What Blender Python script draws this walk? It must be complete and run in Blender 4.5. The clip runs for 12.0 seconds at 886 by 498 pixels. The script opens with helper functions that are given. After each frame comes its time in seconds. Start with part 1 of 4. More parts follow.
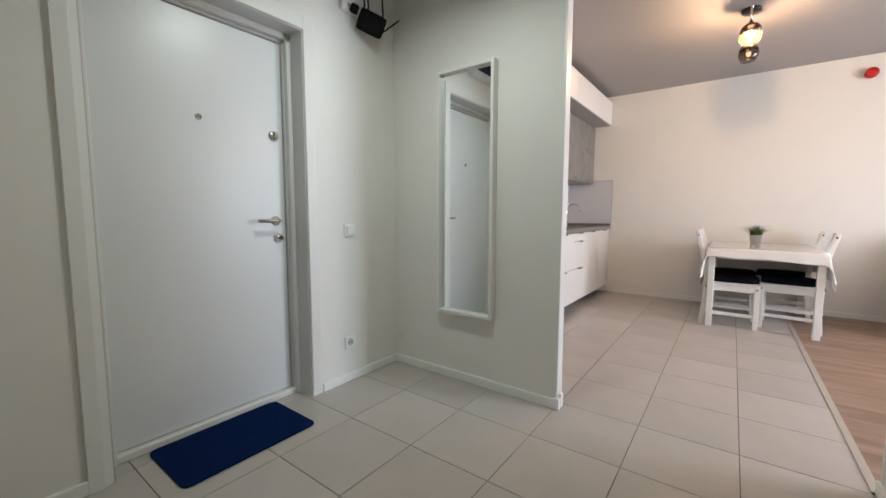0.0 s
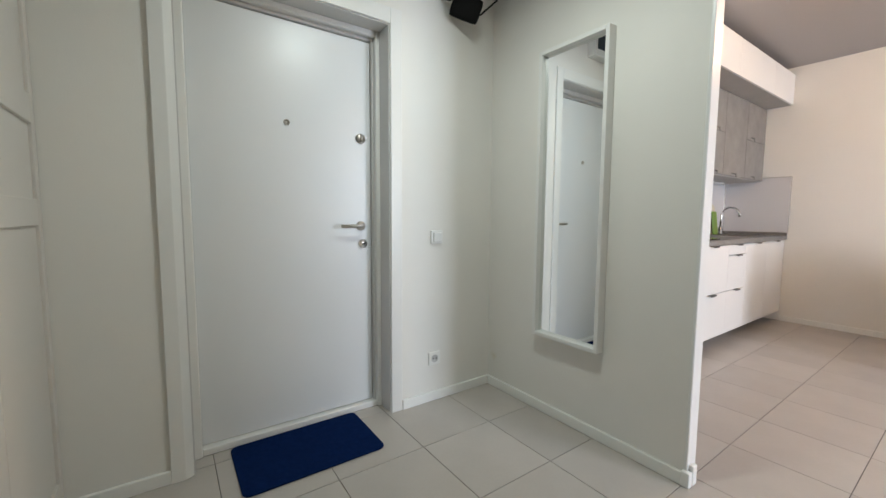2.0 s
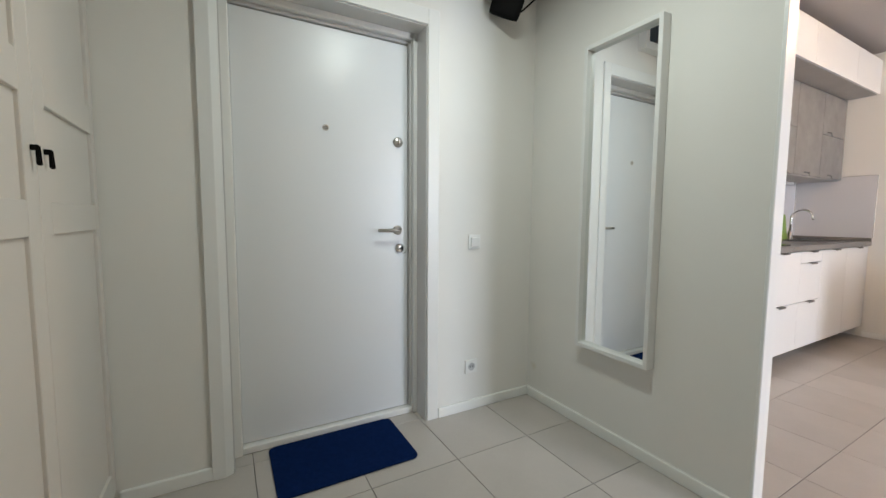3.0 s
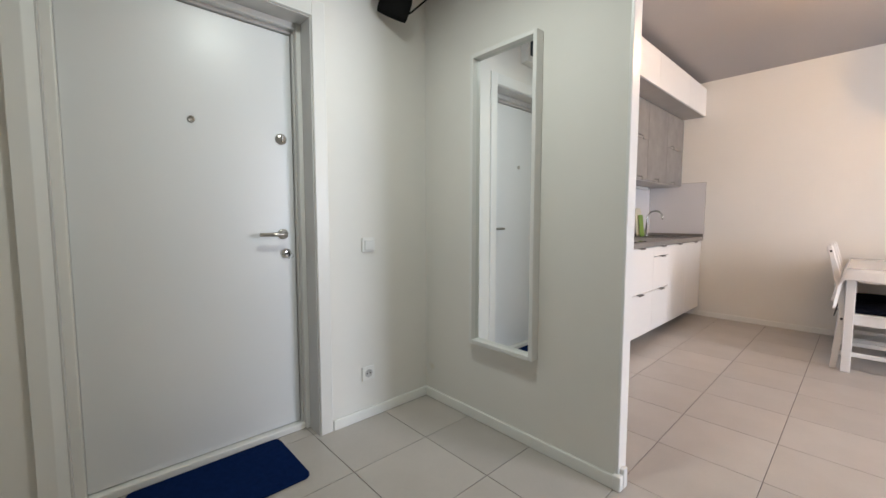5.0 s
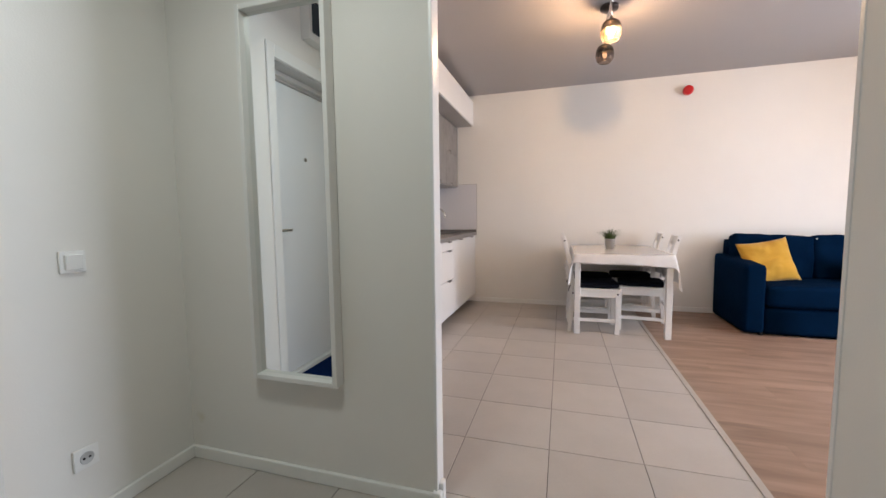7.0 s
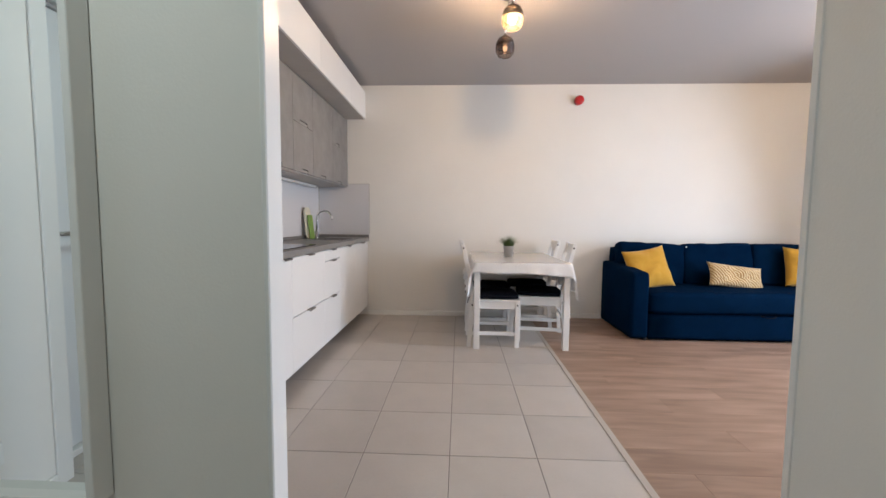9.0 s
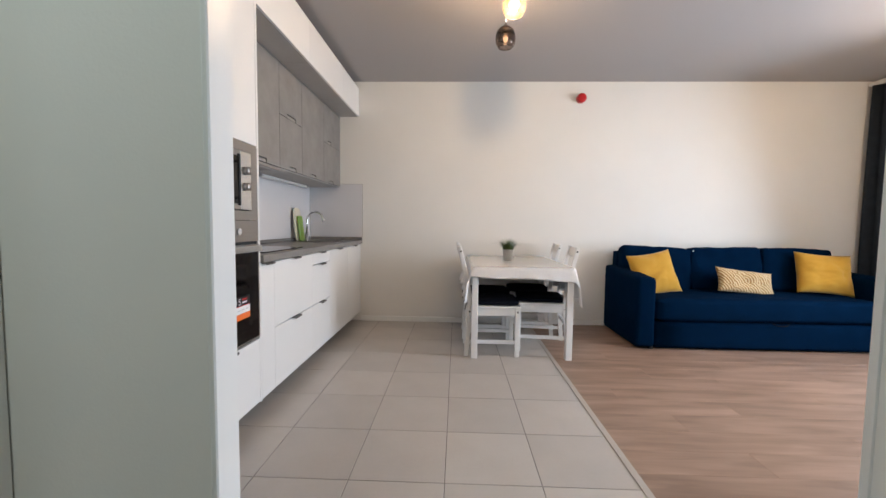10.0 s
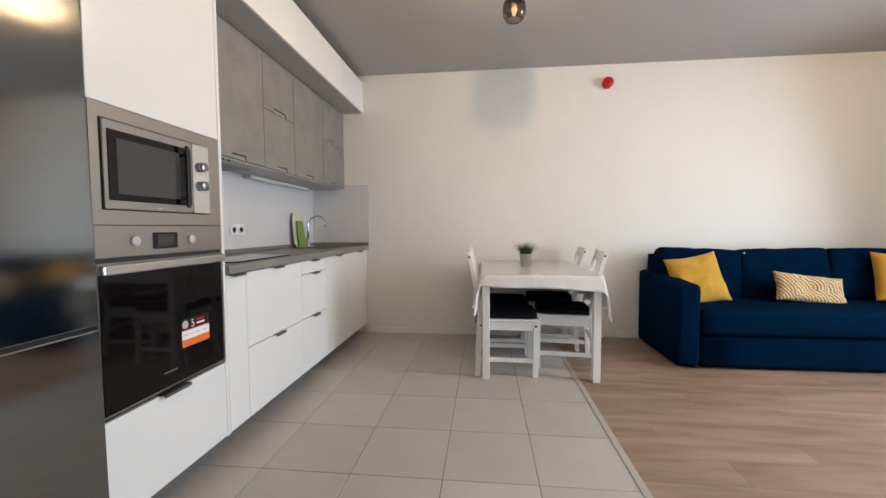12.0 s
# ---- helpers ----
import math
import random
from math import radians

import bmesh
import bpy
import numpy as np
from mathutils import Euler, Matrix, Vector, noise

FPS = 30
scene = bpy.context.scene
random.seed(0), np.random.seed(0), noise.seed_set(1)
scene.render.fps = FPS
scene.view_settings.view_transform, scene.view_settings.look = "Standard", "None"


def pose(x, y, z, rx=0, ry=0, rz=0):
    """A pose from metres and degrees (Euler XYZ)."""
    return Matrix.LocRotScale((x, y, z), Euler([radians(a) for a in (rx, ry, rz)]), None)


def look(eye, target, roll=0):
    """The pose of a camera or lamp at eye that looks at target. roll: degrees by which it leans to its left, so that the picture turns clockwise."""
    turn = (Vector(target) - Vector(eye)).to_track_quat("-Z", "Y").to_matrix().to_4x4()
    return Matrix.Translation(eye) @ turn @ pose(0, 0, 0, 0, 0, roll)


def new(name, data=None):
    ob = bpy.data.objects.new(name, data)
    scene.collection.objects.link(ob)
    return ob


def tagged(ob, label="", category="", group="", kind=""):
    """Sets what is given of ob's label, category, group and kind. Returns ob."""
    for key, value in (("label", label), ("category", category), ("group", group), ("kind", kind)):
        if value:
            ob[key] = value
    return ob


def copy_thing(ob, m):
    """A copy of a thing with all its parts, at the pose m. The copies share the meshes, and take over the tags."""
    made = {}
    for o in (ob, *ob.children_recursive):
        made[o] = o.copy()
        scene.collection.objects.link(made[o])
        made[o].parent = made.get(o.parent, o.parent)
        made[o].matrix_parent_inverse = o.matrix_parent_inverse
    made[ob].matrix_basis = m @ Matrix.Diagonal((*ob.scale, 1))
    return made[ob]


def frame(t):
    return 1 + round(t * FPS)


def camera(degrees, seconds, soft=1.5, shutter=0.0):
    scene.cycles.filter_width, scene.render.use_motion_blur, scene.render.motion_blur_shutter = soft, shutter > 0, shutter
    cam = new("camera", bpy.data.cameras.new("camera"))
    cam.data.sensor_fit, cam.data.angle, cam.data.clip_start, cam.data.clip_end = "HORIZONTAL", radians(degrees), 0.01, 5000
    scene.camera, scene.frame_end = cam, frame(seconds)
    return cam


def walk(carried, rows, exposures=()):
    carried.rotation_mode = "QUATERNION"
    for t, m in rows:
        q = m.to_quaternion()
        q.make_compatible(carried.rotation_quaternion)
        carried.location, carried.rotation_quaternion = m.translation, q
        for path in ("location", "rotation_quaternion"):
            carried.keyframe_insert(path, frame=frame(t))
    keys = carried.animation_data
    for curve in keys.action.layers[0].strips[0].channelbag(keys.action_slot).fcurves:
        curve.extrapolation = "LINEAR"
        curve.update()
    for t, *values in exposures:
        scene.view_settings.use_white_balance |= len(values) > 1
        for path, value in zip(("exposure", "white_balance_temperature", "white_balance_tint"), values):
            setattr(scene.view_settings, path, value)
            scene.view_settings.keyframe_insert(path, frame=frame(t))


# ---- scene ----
cam = camera(97.2, 12.0)
PATH = [
    (0, (0.025, -0.022, 1.101), (-1.159, 1.58, 0.919), 0.1),
    (0.5, (-0.019, 0.06, 1.103), (-1.274, 1.606, 0.918), 0.4),
    (1, (-0.026, 0.149, 1.103), (-1.397, 1.594, 0.923), 0.5),
    (1.5, (-0.027, 0.268, 1.111), (-1.531, 1.575, 0.937), 0.5),
    (2, (-0.045, 0.342, 1.116), (-1.674, 1.49, 0.947), 0.4),
    (2.5, (-0.072, 0.379, 1.123), (-1.789, 1.392, 0.963), 0.4),
    (2.7, (-0.077, 0.39, 1.125), (-1.825, 1.358, 0.965), 0.4),
    (4.3, (-0.092, 0.396, 1.136), (-1.732, 1.529, 0.979), 0.1),
    (4.5, (-0.078, 0.409, 1.135), (-1.677, 1.594, 0.981), 0.0),
    (5, (-0.071, 0.465, 1.133), (-1.534, 1.821, 0.981), 0.0),
    (5.5, (-0.125, 0.509, 1.132), (-1.404, 2.039, 0.977), 0.0),
    (6, (-0.217, 0.565, 1.127), (-1.261, 2.263, 0.966), -0.1),
    (6.5, (-0.283, 0.617, 1.127), (-1.089, 2.439, 0.962), -0.4),
    (7, (-0.264, 0.688, 1.137), (-0.845, 2.595, 0.972), -0.7),
    (7.5, (-0.234, 0.825, 1.13), (-0.633, 2.778, 0.966), -0.8),
    (9.5, (-0.283, 1.276, 1.128), (-0.343, 3.271, 0.994), 0.7),
    (10, (-0.273, 1.371, 1.113), (-0.342, 3.366, 0.989), 0.7),
    (10.5, (-0.201, 1.471, 1.101), (-0.329, 3.464, 0.987), 0.4),
    (11, (-0.116, 1.58, 1.109), (-0.308, 3.568, 0.998), 0.1),
    (11.5, (-0.089, 1.663, 1.11), (-0.32, 3.647, 1.002), -0.2),
    (12, (-0.126, 1.755, 1.106), (-0.337, 3.741, 1.0), -0.3),
]
EXPOSURES = [(0, 0.16, 6550, 16), (2.0, 0.33, 6550, 15), (2.7, 0.34, 6550, 15), (4.5, 0.32, 6650, 17), (6.5, 0.07, 6700, 19), (7.5, 0.04, 6450, 18), (9.5, -0.02, 6250, 13), (10.5, -0.02, 6200, 11), (12, -0.06, 6300, 9)]
walk(cam, [(t, look(eye, target, roll)) for t, eye, target, roll in PATH], EXPOSURES)

# ---- light ----
world = bpy.data.worlds.new("world")
scene.world = world
world.use_nodes = True
wn = world.node_tree.nodes
sky = wn.new("ShaderNodeTexSky")
sky.sky_type, sky.sun_disc = "NISHITA", False
sky.sun_elevation, sky.sun_rotation = radians(40), radians(200)
wn["Background"].inputs["Strength"].default_value = 0.12
world.node_tree.links.new(sky.outputs["Color"], wn["Background"].inputs["Color"])


def lamp(name, kind, place, watts, colour, size=0.05, target=None, size_y=None):
    data = bpy.data.lights.new(name, kind)
    data.energy, data.color = watts, colour
    ob = new(name, data)
    if kind == "AREA":
        data.size = size
        if size_y:
            data.shape, data.size_y = "RECTANGLE", size_y
        ob.matrix_world = look(place, target)
    else:
        data.shadow_soft_size = size
        ob.location = place
    return ob


DAY = (0.76, 0.88, 1.0)
day = lamp("window_daylight", "AREA", (4.09, 3.70, 1.45), 112, DAY, 1.25, (0.0, 3.00, 0.55), 1.9)
day.data.spread = radians(155)
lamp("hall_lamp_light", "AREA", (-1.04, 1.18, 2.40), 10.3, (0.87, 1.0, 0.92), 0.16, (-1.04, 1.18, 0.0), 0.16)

# ---- materials ----


def material(name, colour, rough=0.5, metal=0.0, scale=0.0, amount=0.0, colour2=None, bump=0.0, bump_scale=200.0,
             stretch=(1, 1, 1), coat=0.0, random_amount=0.0, sheen=0.0, fine=0.0, spec=0.5):
    """Principled surface, with cloudy and fine variation of colour and a fine relief."""
    m = bpy.data.materials.new(name)
    m.use_nodes = True
    n, l = m.node_tree.nodes, m.node_tree.links
    b = n["Principled BSDF"]
    b.inputs["Roughness"].default_value = rough
    b.inputs["Metallic"].default_value = metal
    b.inputs["Coat Weight"].default_value = coat
    b.inputs["Coat Roughness"].default_value = 0.12
    b.inputs["Sheen Weight"].default_value = sheen
    b.inputs["Specular IOR Level"].default_value = spec
    b.inputs["Base Color"].default_value = (*colour, 1)
    coords = n.new("ShaderNodeTexCoord")
    mapping = n.new("ShaderNodeMapping")
    mapping.inputs["Scale"].default_value = stretch
    l.new(coords.outputs["Object"], mapping.inputs["Vector"])
    out = None
    if scale:
        tex = n.new("ShaderNodeTexNoise")
        tex.inputs["Scale"].default_value = scale
        tex.inputs["Detail"].default_value = 6
        tex.inputs["Roughness"].default_value = 0.6
        l.new(mapping.outputs["Vector"], tex.inputs["Vector"])
        ramp = n.new("ShaderNodeMapRange")
        ramp.inputs["From Min"].default_value, ramp.inputs["From Max"].default_value = 0.22, 0.78
        l.new(tex.outputs["Fac"], ramp.inputs["Value"])
        mix = n.new("ShaderNodeMix")
        mix.data_type = "RGBA"
        c2 = colour2 or tuple(c * (1 - amount) for c in colour)
        mix.inputs["A"].default_value, mix.inputs["B"].default_value = (*colour, 1), (*c2, 1)
        l.new(ramp.outputs["Result"], mix.inputs["Factor"])
        out = mix.outputs["Result"]
        rr = n.new("ShaderNodeMapRange")
        rr.inputs["To Min"].default_value, rr.inputs["To Max"].default_value = rough * 0.88, min(1, rough * 1.12)
        l.new(tex.outputs["Fac"], rr.inputs["Value"])
        l.new(rr.outputs["Result"], b.inputs["Roughness"])
    if fine or random_amount:
        hsv = n.new("ShaderNodeHueSaturation")
        hsv.inputs["Color"].default_value = (*colour, 1)
        if out:
            l.new(out, hsv.inputs["Color"])
        value = n.new("ShaderNodeMath")
        value.operation = "ADD"
        value.inputs[0].default_value, value.inputs[1].default_value = 0.5, 0.5
        if random_amount:
            info = n.new("ShaderNodeObjectInfo")
            r = n.new("ShaderNodeMapRange")
            r.inputs["To Min"].default_value, r.inputs["To Max"].default_value = 0.5 - random_amount, 0.5 + random_amount
            l.new(info.outputs["Random"], r.inputs["Value"])
            l.new(r.outputs["Result"], value.inputs[0])
        if fine:
            t2 = n.new("ShaderNodeTexNoise")
            t2.inputs["Scale"].default_value = bump_scale
            t2.inputs["Detail"].default_value = 3
            l.new(mapping.outputs["Vector"], t2.inputs["Vector"])
            r2 = n.new("ShaderNodeMapRange")
            r2.inputs["To Min"].default_value, r2.inputs["To Max"].default_value = 0.5 - fine, 0.5 + fine
            l.new(t2.outputs["Fac"], r2.inputs["Value"])
            l.new(r2.outputs["Result"], value.inputs[1])
        l.new(value.outputs["Value"], hsv.inputs["Value"])
        out = hsv.outputs["Color"]
    if out:
        l.new(out, b.inputs["Base Color"])
    if bump:
        t3 = n.new("ShaderNodeTexNoise")
        t3.inputs["Scale"].default_value = bump_scale
        t3.inputs["Detail"].default_value = 4
        l.new(mapping.outputs["Vector"], t3.inputs["Vector"])
        bm_ = n.new("ShaderNodeBump")
        bm_.inputs["Strength"].default_value = bump
        bm_.inputs["Distance"].default_value = 0.004
        l.new(t3.outputs["Fac"], bm_.inputs["Height"])
        l.new(bm_.outputs["Normal"], b.inputs["Normal"])
    return m


def glass_material(name, colour, rough=0.02, ior=1.45):
    m = bpy.data.materials.new(name)
    m.use_nodes = True
    b = m.node_tree.nodes["Principled BSDF"]
    b.inputs["Base Color"].default_value = (*colour, 1)
    b.inputs["Transmission Weight"].default_value = 1.0
    b.inputs["Roughness"].default_value = rough
    b.inputs["IOR"].default_value = ior
    return m


def glow_material(name, colour, strength):
    m = bpy.data.materials.new(name)
    m.use_nodes = True
    b = m.node_tree.nodes["Principled BSDF"]
    b.inputs["Emission Color"].default_value = (*colour, 1)
    b.inputs["Emission Strength"].default_value = strength
    return m


def wood_material(name, light, dark):
    """Laminate boards with the grain along x, each board of a tone of its own."""
    m = bpy.data.materials.new(name)
    m.use_nodes = True
    n, l = m.node_tree.nodes, m.node_tree.links
    b = n["Principled BSDF"]
    b.inputs["Roughness"].default_value = 0.42
    coords, info = n.new("ShaderNodeTexCoord"), n.new("ShaderNodeObjectInfo")
    shift = n.new("ShaderNodeVectorMath")
    shift.operation = "MULTIPLY_ADD"
    shift.inputs[1].default_value = (31, 17, 5)
    l.new(info.outputs["Random"], shift.inputs[0])
    l.new(coords.outputs["Object"], shift.inputs[2])
    maps = []
    for stretch, scale, detail in (((1.0, 6.5, 1), 1.9, 3), ((1.0, 55, 1), 2.4, 5)):
        mp = n.new("ShaderNodeMapping")
        mp.inputs["Scale"].default_value = stretch
        l.new(shift.outputs["Vector"], mp.inputs["Vector"])
        t = n.new("ShaderNodeTexNoise")
        t.inputs["Scale"].default_value, t.inputs["Detail"].default_value = scale, detail
        t.inputs["Distortion"].default_value = 0.3
        l.new(mp.outputs["Vector"], t.inputs["Vector"])
        maps.append(t)
    add = n.new("ShaderNodeMath")
    add.operation = "MULTIPLY_ADD"
    add.inputs[1].default_value = 0.15
    l.new(maps[1].outputs["Fac"], add.inputs[0])
    l.new(maps[0].outputs["Fac"], add.inputs[2])
    rng = n.new("ShaderNodeMapRange")
    rng.inputs["From Min"].default_value, rng.inputs["From Max"].default_value = 0.36, 0.80
    l.new(add.outputs["Value"], rng.inputs["Value"])
    mix = n.new("ShaderNodeMix")
    mix.data_type = "RGBA"
    mix.inputs["A"].default_value, mix.inputs["B"].default_value = (*light, 1), (*dark, 1)
    l.new(rng.outputs["Result"], mix.inputs["Factor"])
    hsv = n.new("ShaderNodeHueSaturation")
    l.new(mix.outputs["Result"], hsv.inputs["Color"])
    r = n.new("ShaderNodeMapRange")
    r.inputs["To Min"].default_value, r.inputs["To Max"].default_value = 0.95, 1.05
    l.new(info.outputs["Random"], r.inputs["Value"])
    l.new(r.outputs["Result"], hsv.inputs["Value"])
    l.new(hsv.outputs["Color"], b.inputs["Base Color"])
    bump = n.new("ShaderNodeBump")
    bump.inputs["Strength"].default_value, bump.inputs["Distance"].default_value = 0.12, 0.002
    l.new(maps[1].outputs["Fac"], bump.inputs["Height"])
    l.new(bump.outputs["Normal"], b.inputs["Normal"])
    return m


def pattern_fabric(name, light, dark):
    """Fan-like waves woven in ochre on cream."""
    m = bpy.data.materials.new(name)
    m.use_nodes = True
    n, l = m.node_tree.nodes, m.node_tree.links
    b = n["Principled BSDF"]
    b.inputs["Roughness"].default_value = 0.85
    b.inputs["Sheen Weight"].default_value = 0.2
    coords = n.new("ShaderNodeTexCoord")
    flat = n.new("ShaderNodeVectorMath")
    flat.operation = "MULTIPLY"
    flat.inputs[1].default_value = (8.0, 0.0, 9.0)
    l.new(coords.outputs["Object"], flat.inputs[0])
    cells = n.new("ShaderNodeTexVoronoi")
    cells.inputs["Scale"].default_value = 1.0
    cells.inputs["Randomness"].default_value = 0.75
    l.new(flat.outputs["Vector"], cells.inputs["Vector"])
    away = n.new("ShaderNodeVectorMath")
    away.operation = "SUBTRACT"
    l.new(flat.outputs["Vector"], away.inputs[0])
    l.new(cells.outputs["Position"], away.inputs[1])
    shift = n.new("ShaderNodeVectorMath")
    shift.operation = "ADD"
    shift.inputs[1].default_value = (0.75, 0.0, 0.45)
    l.new(away.outputs["Vector"], shift.inputs[0])
    reach = n.new("ShaderNodeVectorMath")
    reach.operation = "LENGTH"
    l.new(shift.outputs["Vector"], reach.inputs[0])
    rings = n.new("ShaderNodeMath")
    rings.operation = "MULTIPLY"
    rings.inputs[1].default_value = 33.0
    l.new(reach.outputs["Value"], rings.inputs[0])
    sine = n.new("ShaderNodeMath")
    sine.operation = "SINE"
    l.new(rings.outputs["Value"], sine.inputs[0])
    wave = n.new("ShaderNodeMath")
    wave.operation = "MULTIPLY_ADD"
    wave.inputs[1].default_value, wave.inputs[2].default_value = 0.5, 0.5
    l.new(sine.outputs["Value"], wave.inputs[0])
    ramp = n.new("ShaderNodeMapRange")
    ramp.inputs["From Min"].default_value, ramp.inputs["From Max"].default_value = 0.25, 0.75
    l.new(wave.outputs["Value"], ramp.inputs["Value"])
    crease = n.new("ShaderNodeBump")
    crease.inputs["Strength"].default_value, crease.inputs["Distance"].default_value = 0.4, 0.004
    l.new(wave.outputs["Value"], crease.inputs["Height"])
    l.new(crease.outputs["Normal"], b.inputs["Normal"])
    mix = n.new("ShaderNodeMix")
    mix.data_type = "RGBA"
    mix.inputs["A"].default_value, mix.inputs["B"].default_value = (*light, 1), (*dark, 1)
    l.new(ramp.outputs["Result"], mix.inputs["Factor"])
    l.new(mix.outputs["Result"], b.inputs["Base Color"])
    return m


M_WALL = material("wall_paint", (0.81, 0.795, 0.755), 0.75, scale=1.5, amount=0.05, bump=0.10, bump_scale=160)


def add_stain(m, place, radius, colour, strength):
    """A small old stain on the paint."""
    n, l = m.node_tree.nodes, m.node_tree.links
    b = n["Principled BSDF"]
    coords = n.new("ShaderNodeTexCoord")
    far = n.new("ShaderNodeVectorMath")
    far.operation = "DISTANCE"
    far.inputs[1].default_value = place
    l.new(coords.outputs["Object"], far.inputs[0])
    rough = n.new("ShaderNodeTexNoise")
    rough.inputs["Scale"].default_value = 40
    l.new(coords.outputs["Object"], rough.inputs["Vector"])
    add = n.new("ShaderNodeMath")
    add.operation = "MULTIPLY_ADD"
    add.inputs[1].default_value = radius
    l.new(rough.outputs["Fac"], add.inputs[0])
    l.new(far.outputs["Value"], add.inputs[2])
    rng = n.new("ShaderNodeMapRange")
    rng.inputs["From Min"].default_value, rng.inputs["From Max"].default_value = radius * 0.5, radius * 1.5
    rng.inputs["To Min"].default_value, rng.inputs["To Max"].default_value = strength, 0
    l.new(add.outputs["Value"], rng.inputs["Value"])
    mix = n.new("ShaderNodeMix")
    mix.data_type = "RGBA"
    mix.inputs["B"].default_value = (*colour, 1)
    l.new(b.inputs["Base Color"].links[0].from_socket, mix.inputs["A"])
    l.new(rng.outputs["Result"], mix.inputs["Factor"])
    l.new(mix.outputs["Result"], b.inputs["Base Color"])


add_stain(M_WALL, (-1.90, 2.065, 0.20), 0.035, (0.55, 0.46, 0.26), 0.35)
# White paint held at mid-grey to carry the ceiling's dim light.
M_CEIL = material("dimmed_ceiling_paint", (0.42, 0.40, 0.395), 0.85, scale=0.7, amount=0.03, bump=0.12, bump_scale=120)
M_TRIM = material("white_trim", (0.80, 0.80, 0.78), 0.35, scale=3, amount=0.03)
M_SKIRT = material("white_skirting", (0.85, 0.85, 0.82), 0.4, scale=5, amount=0.05)
M_DOOR = material("door_paint", (0.76, 0.785, 0.805), 0.33, scale=1.2, amount=0.025, bump=0.06, bump_scale=260)
M_JAMB = material("door_jamb_paint", (0.63, 0.62, 0.61), 0.4, scale=3, amount=0.03)
M_TILE = material("floor_tile_glaze", (0.525, 0.485, 0.448), 0.35, scale=3.2, amount=0.13, random_amount=0.05, fine=0.03, bump=0.05, bump_scale=70)
M_GROUT = material("grout", (0.13, 0.115, 0.10), 0.9, scale=12, amount=0.2)
M_WOOD = wood_material("laminate", (0.375, 0.245, 0.176), (0.205, 0.127, 0.087))
M_STRIP = material("floor_strip_metal", (0.50, 0.46, 0.42), 0.45, 0.3, scale=8, amount=0.08)
M_WHITE = material("white_lacquer", (0.79, 0.785, 0.77), 0.32, scale=1.5, amount=0.02)
M_CONCRETE = material("concrete_front", (0.275, 0.262, 0.25), 0.55, scale=5.5, amount=0.30, bump=0.06, bump_scale=60)
M_CONC2 = material("concrete_edge", (0.30, 0.285, 0.27), 0.55, scale=7, amount=0.15)
# Paler grey carries the light bounced up from the floor.
M_UNDER = material("bounce_lit_underside", (0.46, 0.44, 0.42), 0.5, scale=6, amount=0.12)
M_WORKTOP = material("grey_worktop", (0.24, 0.225, 0.21), 0.42, scale=9, amount=0.22, fine=0.08, bump_scale=300)
M_SPLASH = material("backsplash_panel", (0.66, 0.655, 0.67), 0.3)
# Near-black puts the shade between and behind parts into the colour.
M_DARK = material("gap_shade", (0.03, 0.03, 0.03), 0.8)
M_PULL = material("dark_pull", (0.17, 0.155, 0.145), 0.4, 0.8)
M_STEEL = material("brushed_steel", (0.41, 0.385, 0.36), 0.32, 1.0, scale=4, amount=0.08, stretch=(1, 0.3, 30), fine=0.05, bump_scale=40)
M_STEEL2 = material("dark_brushed_steel", (0.265, 0.28, 0.292), 0.10, 1.0, scale=3, amount=0.06, stretch=(1, 0.2, 30), bump=0.008, bump_scale=30)
M_STEEL2.node_tree.nodes["Principled BSDF"].inputs["Anisotropic"].default_value = 0.5
M_CHROME = material("chrome", (0.75, 0.75, 0.75), 0.16, 1.0)
M_NICKEL = material("satin_nickel", (0.55, 0.52, 0.48), 0.28, 1.0)
M_BLACKGLASS = material("black_glass", (0.004, 0.003, 0.003), 0.05, spec=0.28)
M_SMOKED = material("microwave_window", (0.045, 0.042, 0.041), 0.22)
M_BLACK = material("black_plastic", (0.010, 0.010, 0.011), 0.45, spec=0.3)
M_PLASTIC = material("white_plastic", (0.82, 0.82, 0.80), 0.3)
M_PLASTIC2 = material("grey_plastic", (0.5, 0.5, 0.5), 0.4)
M_MIRROR = material("mirror_silver", (0.88, 0.90, 0.89), 0.0, 1.0)
M_MAT = material("blue_doormat", (0.003, 0.019, 0.092), 0.95, scale=60, amount=0.35, bump=0.8, bump_scale=500, spec=0.05)
M_NAVY = material("navy_upholstery", (0.0007, 0.0108, 0.034), 0.92, scale=7, amount=0.25, bump=0.3, bump_scale=700, fine=0.12, spec=0.02)
M_NAVY2 = material("black_navy_cushion", (0.006, 0.007, 0.013), 0.92, scale=12, amount=0.3, bump=0.4, bump_scale=500, spec=0.08)
M_MUSTARD = material("mustard_velvet", (0.56, 0.30, 0.035), 0.85, scale=7, amount=0.12, bump=0.5, bump_scale=11, stretch=(0.8, 1, 2.2), sheen=0.2, spec=0.15)
M_PATTERN = pattern_fabric("ochre_pattern", (0.64, 0.48, 0.27), (0.30, 0.155, 0.035))
M_CLOTH = material("white_tablecloth", (0.80, 0.79, 0.78), 0.75, scale=4, amount=0.04, bump=0.8, bump_scale=22)
M_VINYL = material("clear_table_film", (0.72, 0.69, 0.66), 0.16, scale=3, amount=0.03, coat=0.4)
M_CHAIR = material("white_chair_paint", (0.80, 0.79, 0.77), 0.38, scale=5, amount=0.03)
M_GALV = material("galvanised_pot", (0.55, 0.56, 0.56), 0.36, 0.9, scale=18, amount=0.15)
